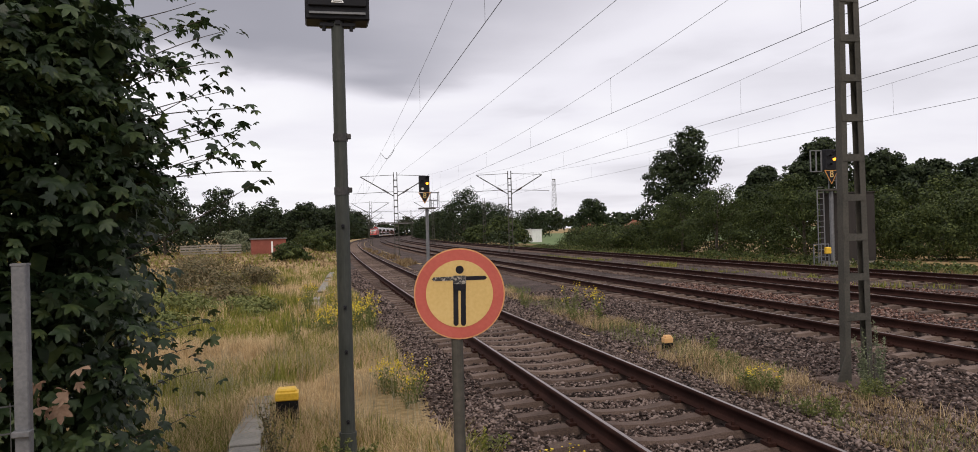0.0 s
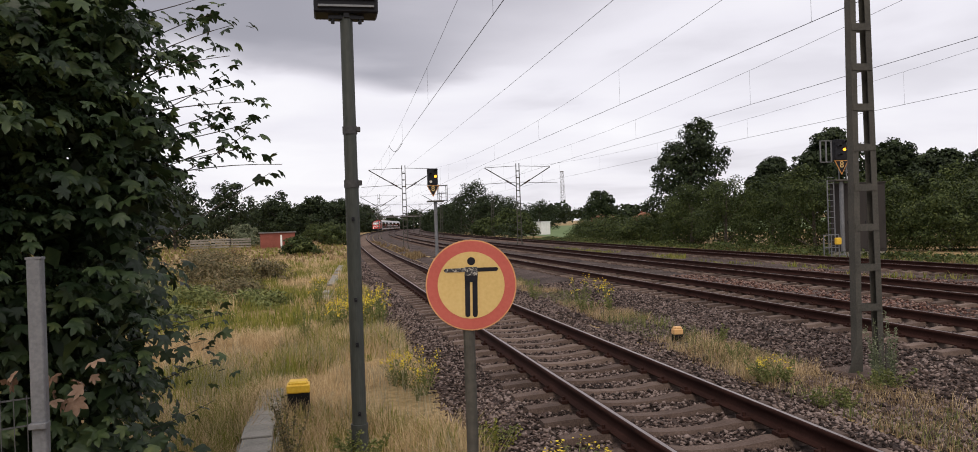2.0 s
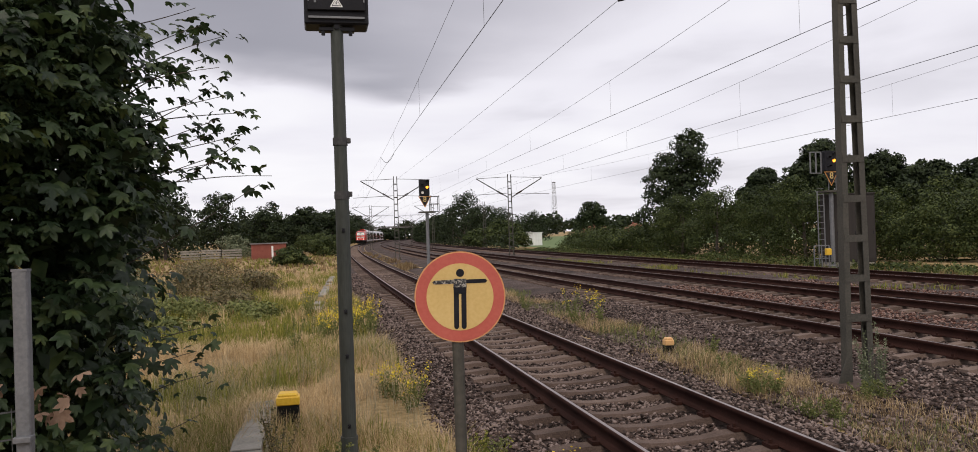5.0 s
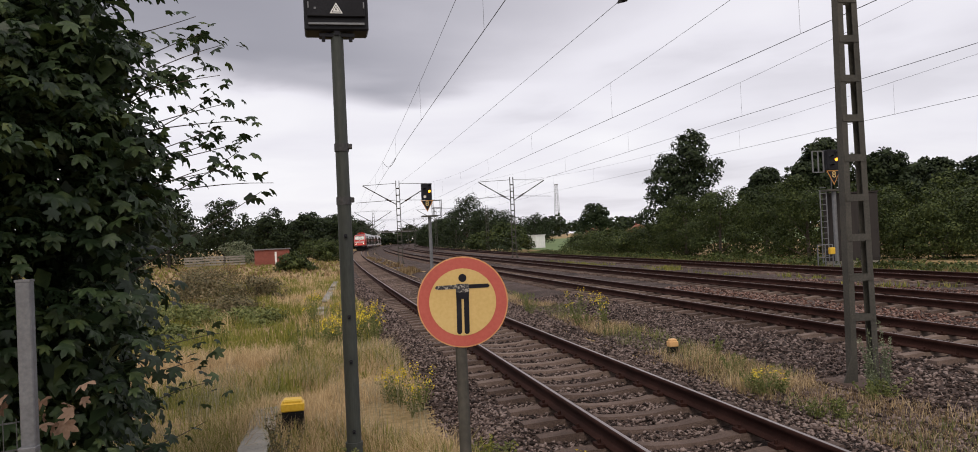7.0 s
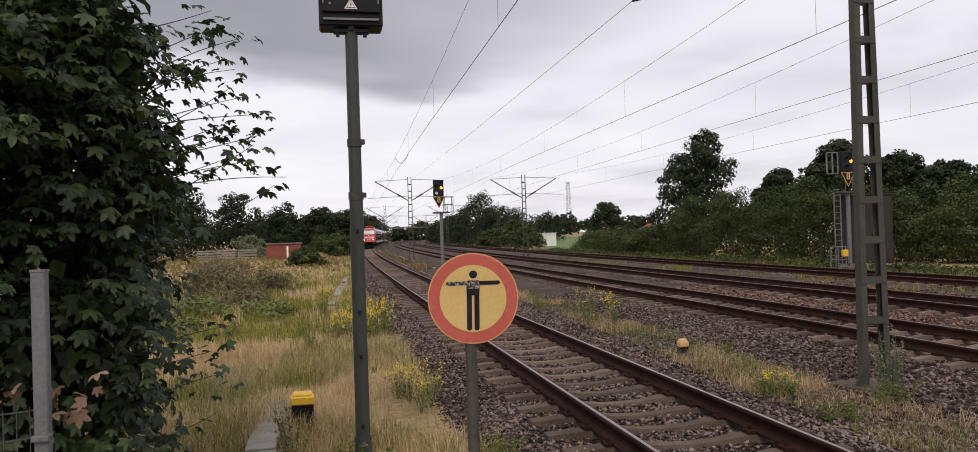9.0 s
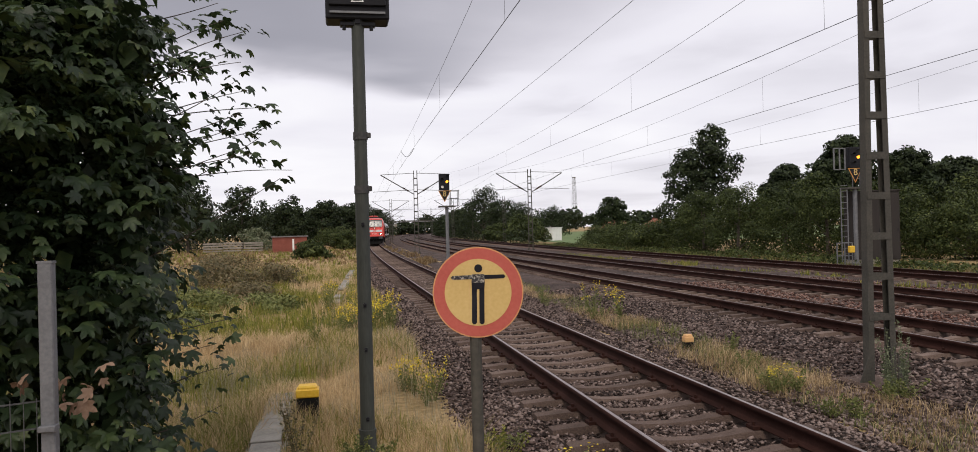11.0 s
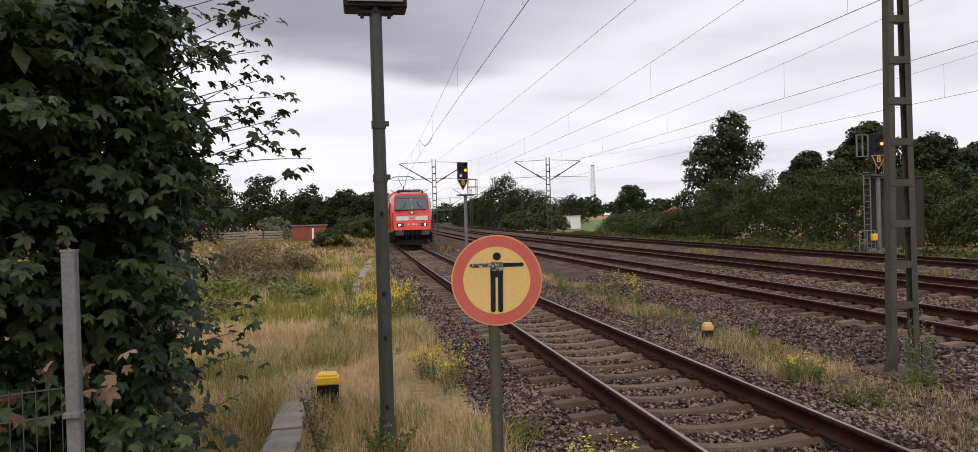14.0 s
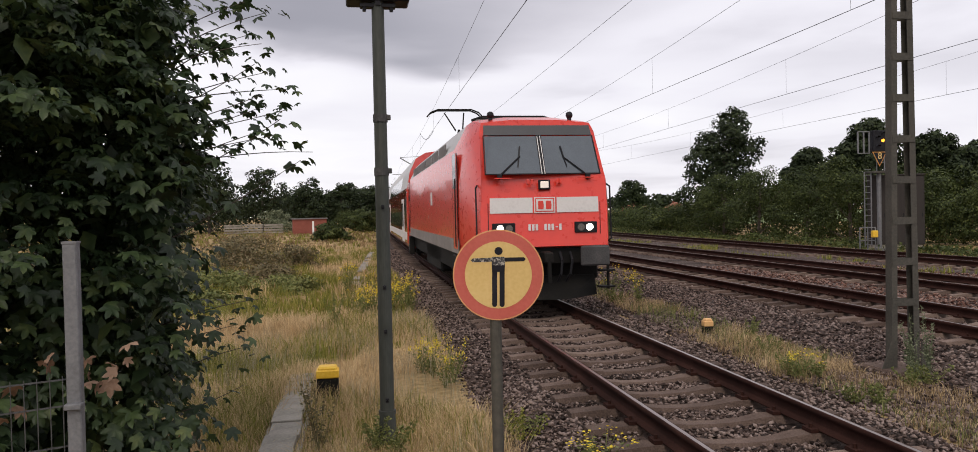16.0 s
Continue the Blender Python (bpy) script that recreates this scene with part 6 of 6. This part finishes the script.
# ---- grass ----
def blades(name, label, pts, height, width, mat, lean=0.35):
    """Tapered grass blades of three faces each, as one object."""
    n = len(pts)
    h = rng.uniform(*height, n) * np.array([0.92 + 0.75 * noise.noise((x * 0.9, y * 0.7, 1.5)) for x, y in pts[:, :2]])
    a, q = rng.uniform(0, 6.283, n), rng.uniform(0, 6.283, n)
    l = h * np.abs(rng.normal(0, lean, n))
    w = rng.uniform(*width, n)
    sx, sy, lx, ly = np.cos(a) * w / 2, np.sin(a) * w / 2, np.cos(q) * l, np.sin(q) * l
    v = np.zeros((n, 5, 3))
    for k, (s, f, up) in enumerate(((-1, 0, 0), (1, 0, 0), (0.8, 0.35, 0.6), (-0.8, 0.35, 0.6))):
        v[:, k, 0], v[:, k, 1], v[:, k, 2] = pts[:, 0] + s * sx + f * lx, pts[:, 1] + s * sy + f * ly, pts[:, 2] + up * h
    v[:, 4, 0], v[:, 4, 1], v[:, 4, 2] = pts[:, 0] + lx, pts[:, 1] + ly, pts[:, 2] + h * 0.98
    i = np.arange(n)[:, None] * 5
    f = np.concatenate([i + np.array([[0, 1, 2]]), i + np.array([[0, 2, 3]]), i + np.array([[3, 2, 4]])])
    return tagged(soup(name, v.reshape(-1, 3), f, mat), label, "grass", kind="stuff")


def meadow(n, x0, x1, y0, y1, patch, power=1.0, clear=True, cut=-0.1, slant=0.0):
    """Tufted random points on the ground; patch shifts the noise that opens gaps."""
    k = n // 6
    c = np.stack([rng.uniform(x0, x1, k), y0 + (y1 - y0) * rng.random(k) ** power], -1)
    c[:, 0] += slant * np.clip(c[:, 1] - 8, 0, 15)
    p = np.repeat(c, 6, 0) + rng.normal(0, 0.06, (k * 6, 2))
    keep = np.array([noise.noise((x * 0.45 + patch, y * 0.30, patch)) > cut for x, y in p])
    if clear:
        duct = np.abs(p[:, 0] + 0.79 - 0.0447 * np.maximum(0, p[:, 1] - 11)) < 0.13
        keep &= ~(duct & ((p[:, 1] < 9.6) | ((p[:, 1] > 26) & (p[:, 1] < 46))))
    p = p[keep]
    z = np.array([ground_height(x, y) for x, y in p])
    return np.column_stack([p, z - 0.01])


blades("dry_grass", "tall straw-coloured dry grass in the near meadow", meadow(116000, -7, 1.32, 4.5, 17, 3.0, cut=-0.16), (0.08, 0.34), (0.003, 0.0075), M_GRASS_DRY, 0.8)
blades("dry_grass", "straw-coloured dry grass farther along the meadow", meadow(52000, -12, 1.25, 15, 60, 3.0, 1.5, cut=0.04), (0.10, 0.42), (0.009, 0.02), M_GRASS_DRY, 0.6)
blades("green_grass", "green meadow grass between dry tufts", meadow(44000, -7, 1.3, 4.5, 16, 9.0, cut=0.03), (0.10, 0.30), (0.004, 0.009), M_GRASS, 0.6)
blades("green_grass", "green meadow grass along the cable duct", meadow(62000, -12, 1.25, 12, 50, 9.0, 1.4, cut=-0.22), (0.10, 0.40), (0.010, 0.022), M_GRASS, 0.5)
blades("dry_grass", "pale dry grass of the far meadow", meadow(30000, -40, 2.0, 55, 125, 3.0, 1.2, False, -0.2), (0.10, 0.32), (0.03, 0.07), M_GRASS_BROWN)
blades("green_grass", "green tufts of the far meadow", meadow(20000, -40, 2.0, 50, 125, 9.0, 1.2, False, -0.05), (0.12, 0.36), (0.03, 0.07), M_GRASS)
blades("dry_grass", "dry grass strip between the tracks", meadow(18000, 5.3, 6.6, 4.5, 40, 5.0, 1.3, False, -0.05, 0.05), (0.04, 0.19), (0.003, 0.007), M_GRASS_BROWN, 0.6)
blades("green_grass", "green weeds in the strip between the tracks", meadow(12000, 5.4, 6.6, 4.5, 44, 12.0, 1.3, False, 0.0, 0.05), (0.05, 0.24), (0.004, 0.009), M_WEED, 0.5)
blades("dry_grass", "pale straw blades in the strip between the tracks", meadow(12000, 5.35, 6.5, 9.5, 36, 5.0, 1.3, False, -0.02, 0.05), (0.05, 0.22), (0.003, 0.007), M_GRASS_DRY, 0.5)
blades("dry_grass", "short bleached grass beside the mast footing", meadow(5000, 5.35, 7.6, 5.0, 10.5, 5.0, 1.0, False, -0.08), (0.05, 0.18), (0.003, 0.006), M_GRASS_DRY, 0.7)
blades("dry_grass", "brown grass between the far tracks", meadow(5000, 5.5, 6.9, 40, 110, 5.0, 1.2, False, 0.08), (0.12, 0.42), (0.03, 0.06), M_GRASS_BROWN)
blades("green_grass", "rough green verge in front of the hedge", meadow(14000, 23.2, 27.5, 22, 100, 12.0, 1.0, False, -0.05), (0.1, 0.32), (0.018, 0.04), M_WEED)
blades("dry_grass", "dry verge in front of the hedge", meadow(6000, 23.6, 26.5, 22, 100, 5.0, 1.0, False, -0.02), (0.1, 0.3), (0.018, 0.04), M_GRASS_BROWN)
blades("green_grass", "sparse weeds among the stones of the outer tracks", meadow(7000, 17.0, 18.8, 18, 60, 2.0, 1.0, False, 0.12), (0.1, 0.32), (0.02, 0.04), M_GRASS)


blades("green_grass", "rank green grass beside the duct covers", meadow(4000, -2.4, -1.0, 6.8, 9.6, 9.0, cut=-0.3), (0.12, 0.34), (0.004, 0.008), M_GRASS, 0.5)
blades("seed_stalks", "sparse pale seed stalks above the dry grass", meadow(11000, -6, 1.3, 4.8, 16, 6.0, cut=-0.12), (0.3, 0.58), (0.002, 0.0045), M_SEED, 0.3)


# ---- flowering weeds ----
def ragwort(seed, h):
    g = np.random.default_rng(seed)
    t = thing("ragwort_plant", label="yellow-flowering ragwort plant in dry grass", category="wildflower", group="ragwort plants")
    bm = B()
    heads, leaves = [], []
    for i in range(13):
        a, r = g.uniform(0, 6.283), g.uniform(0.08, 0.34)
        top = Vector((r * math.cos(a), r * math.sin(a), h * g.uniform(0.55, 1.05)))
        rod(bm, (0, 0, 0), top * 0.55 + Vector((0, 0, 0.03)), 0.005, 5)
        rod(bm, top * 0.55 + Vector((0, 0, 0.03)), top, 0.004, 5, 0.002)
        for _ in range(int(g.uniform(7, 14))):
            heads.append(top + Vector(g.normal(0, 1, 3)) * 0.034)
        for k in range(20):
            leaves.append(top * g.uniform(0.15, 0.9) + Vector(g.normal(0, 1, 3)) * 0.05)
    tagged(part("stalk_tuft", bm, M_WEED, t), kind="stuff")
    flat_leaf = np.array([(0, -0.5, 0), (0.5, 0, 0.06), (0, 0.5, 0), (-0.5, 0, 0.06)])
    tagged(scatter_leaves("blossom", np.array(heads), 0.028, M_FLOWER, t, flat_leaf, label="small yellow flower heads"), kind="stuff")
    scatter_leaves("leaves", np.array(leaves), 0.045, M_WEED, t, DIAMOND, label="ragged green leaves")
    return t


kinds = [ragwort(300 + i, 0.62 + 0.08 * i) for i in range(4)]
spots = [(0.3, 17.6), (0.62, 18.1), (0.95, 17.7), (1.05, 18.5), (0.15, 18.4), (0.8, 18.9), (0.45, 18.9), (1.1, 17.3), (0.05, 17.4), (0.62, 17.3), (0.95, 10.6), (1.2, 10.25), (0.85, 11.0), (1.05, 10.0), (6.5, 17.5), (-0.3, 22), (0.5, 21.5), (2.08, 6.6), (5.68, 9.4), (5.95, 18.0)]
for i, (x, y) in enumerate(spots):
    m = pose(x, y, ground_height(x, y) - 0.01, 0, 0, i * 67) @ Matrix.Diagonal((1, 1, 0.42, 1) if y < 8 or (x > 5 and y < 17) else (0.7, 0.7, 0.68, 1) if y < 12 else (1, 1, 1, 1))
    if i < 4:
        kinds[i].matrix_basis = m
    else:
        copy_thing(kinds[i % 4], m)


def tall_weed(x, y, h, seed, mat):
    g = np.random.default_rng(seed)
    t = thing("tall_weed", pose(x, y, ground_height(x, y) - 0.02), "tall pale seeding weed beside the track", "weed", "tall weeds")
    bm = B()
    cs = []
    for i in range(6):
        a, r = g.uniform(0, 6.283), g.uniform(0.05, 0.28)
        top = Vector((r * math.cos(a), r * math.sin(a), h * g.uniform(0.65, 1.0)))
        rod(bm, (0, 0, 0), top, 0.006, 5, 0.002)
        for k in range(70):
            q = g.uniform(0.15, 1.0)
            cs.append(top * q + Vector(g.normal(0, 1, 3)) * 0.026 * (1.5 - q))
    tagged(part("stalk_tuft", bm, mat, t), kind="stuff")
    scatter_leaves("leaves", np.array(cs), 0.03, mat, t, DIAMOND, label="narrow pale leaves and seed heads")
    return t


for i, (x, y, h, mat) in enumerate([(6.98, 8.95, 0.85, M_LEAF_PALE), (7.1, 8.85, 0.95, M_LEAF_PALE), (6.85, 8.7, 0.45, M_LEAF_PALE), (6.6, 8.5, 0.32, M_WEED), (6.9, 8.6, 0.3, M_WEED), (5.75, 21.5, 0.7, M_WEED), (5.8, 22.2, 0.6, M_WEED), (6.0, 10.8, 0.35, M_WEED), (5.5, 8.05, 0.34, M_WEED), (5.72, 7.9, 0.3, M_WEED), (5.6, 9.45, 0.36, M_WEED), (5.85, 9.3, 0.3, M_WEED), (6.05, 17.6, 0.5, M_WEED), (6.45, 12.2, 0.5, M_WEED), (-0.42, 7.6, 0.8, M_BRAMBLE), (-0.5, 15.5, 0.8, M_WEED), (-0.15, 16.5, 0.75, M_WEED), (0.3, 7.35, 0.35, M_WEED), (0.12, 7.5, 0.32, M_WEED), (1.5, 7.3, 0.36, M_GRASS), (1.6, 7.55, 0.3, M_WEED)]):
    tall_weed(x, y, h, 400 + i, mat)


# ---- what moves ----
def motions():
    """The train runs along the platform track and slows a little."""
    times = [i * 0.5 for i in range(33)]
    def at(t, back):
        s = 14.5 + SPEED * (16.0 - t) + 0.05 * (16.0 - t) ** 2 + back
        p = along(s, 0.09)
        return pose(p.x, p.y, 0, 0, 0, heading(s))
    walk(loco, [(t, at(t, LOCO / 2)) for t in times])
    for i, c in enumerate(coaches):
        walk(c, [(t, at(t, LOCO + 0.6 + COACH / 2 + i * (COACH + 0.5))) for t in times])


motions()
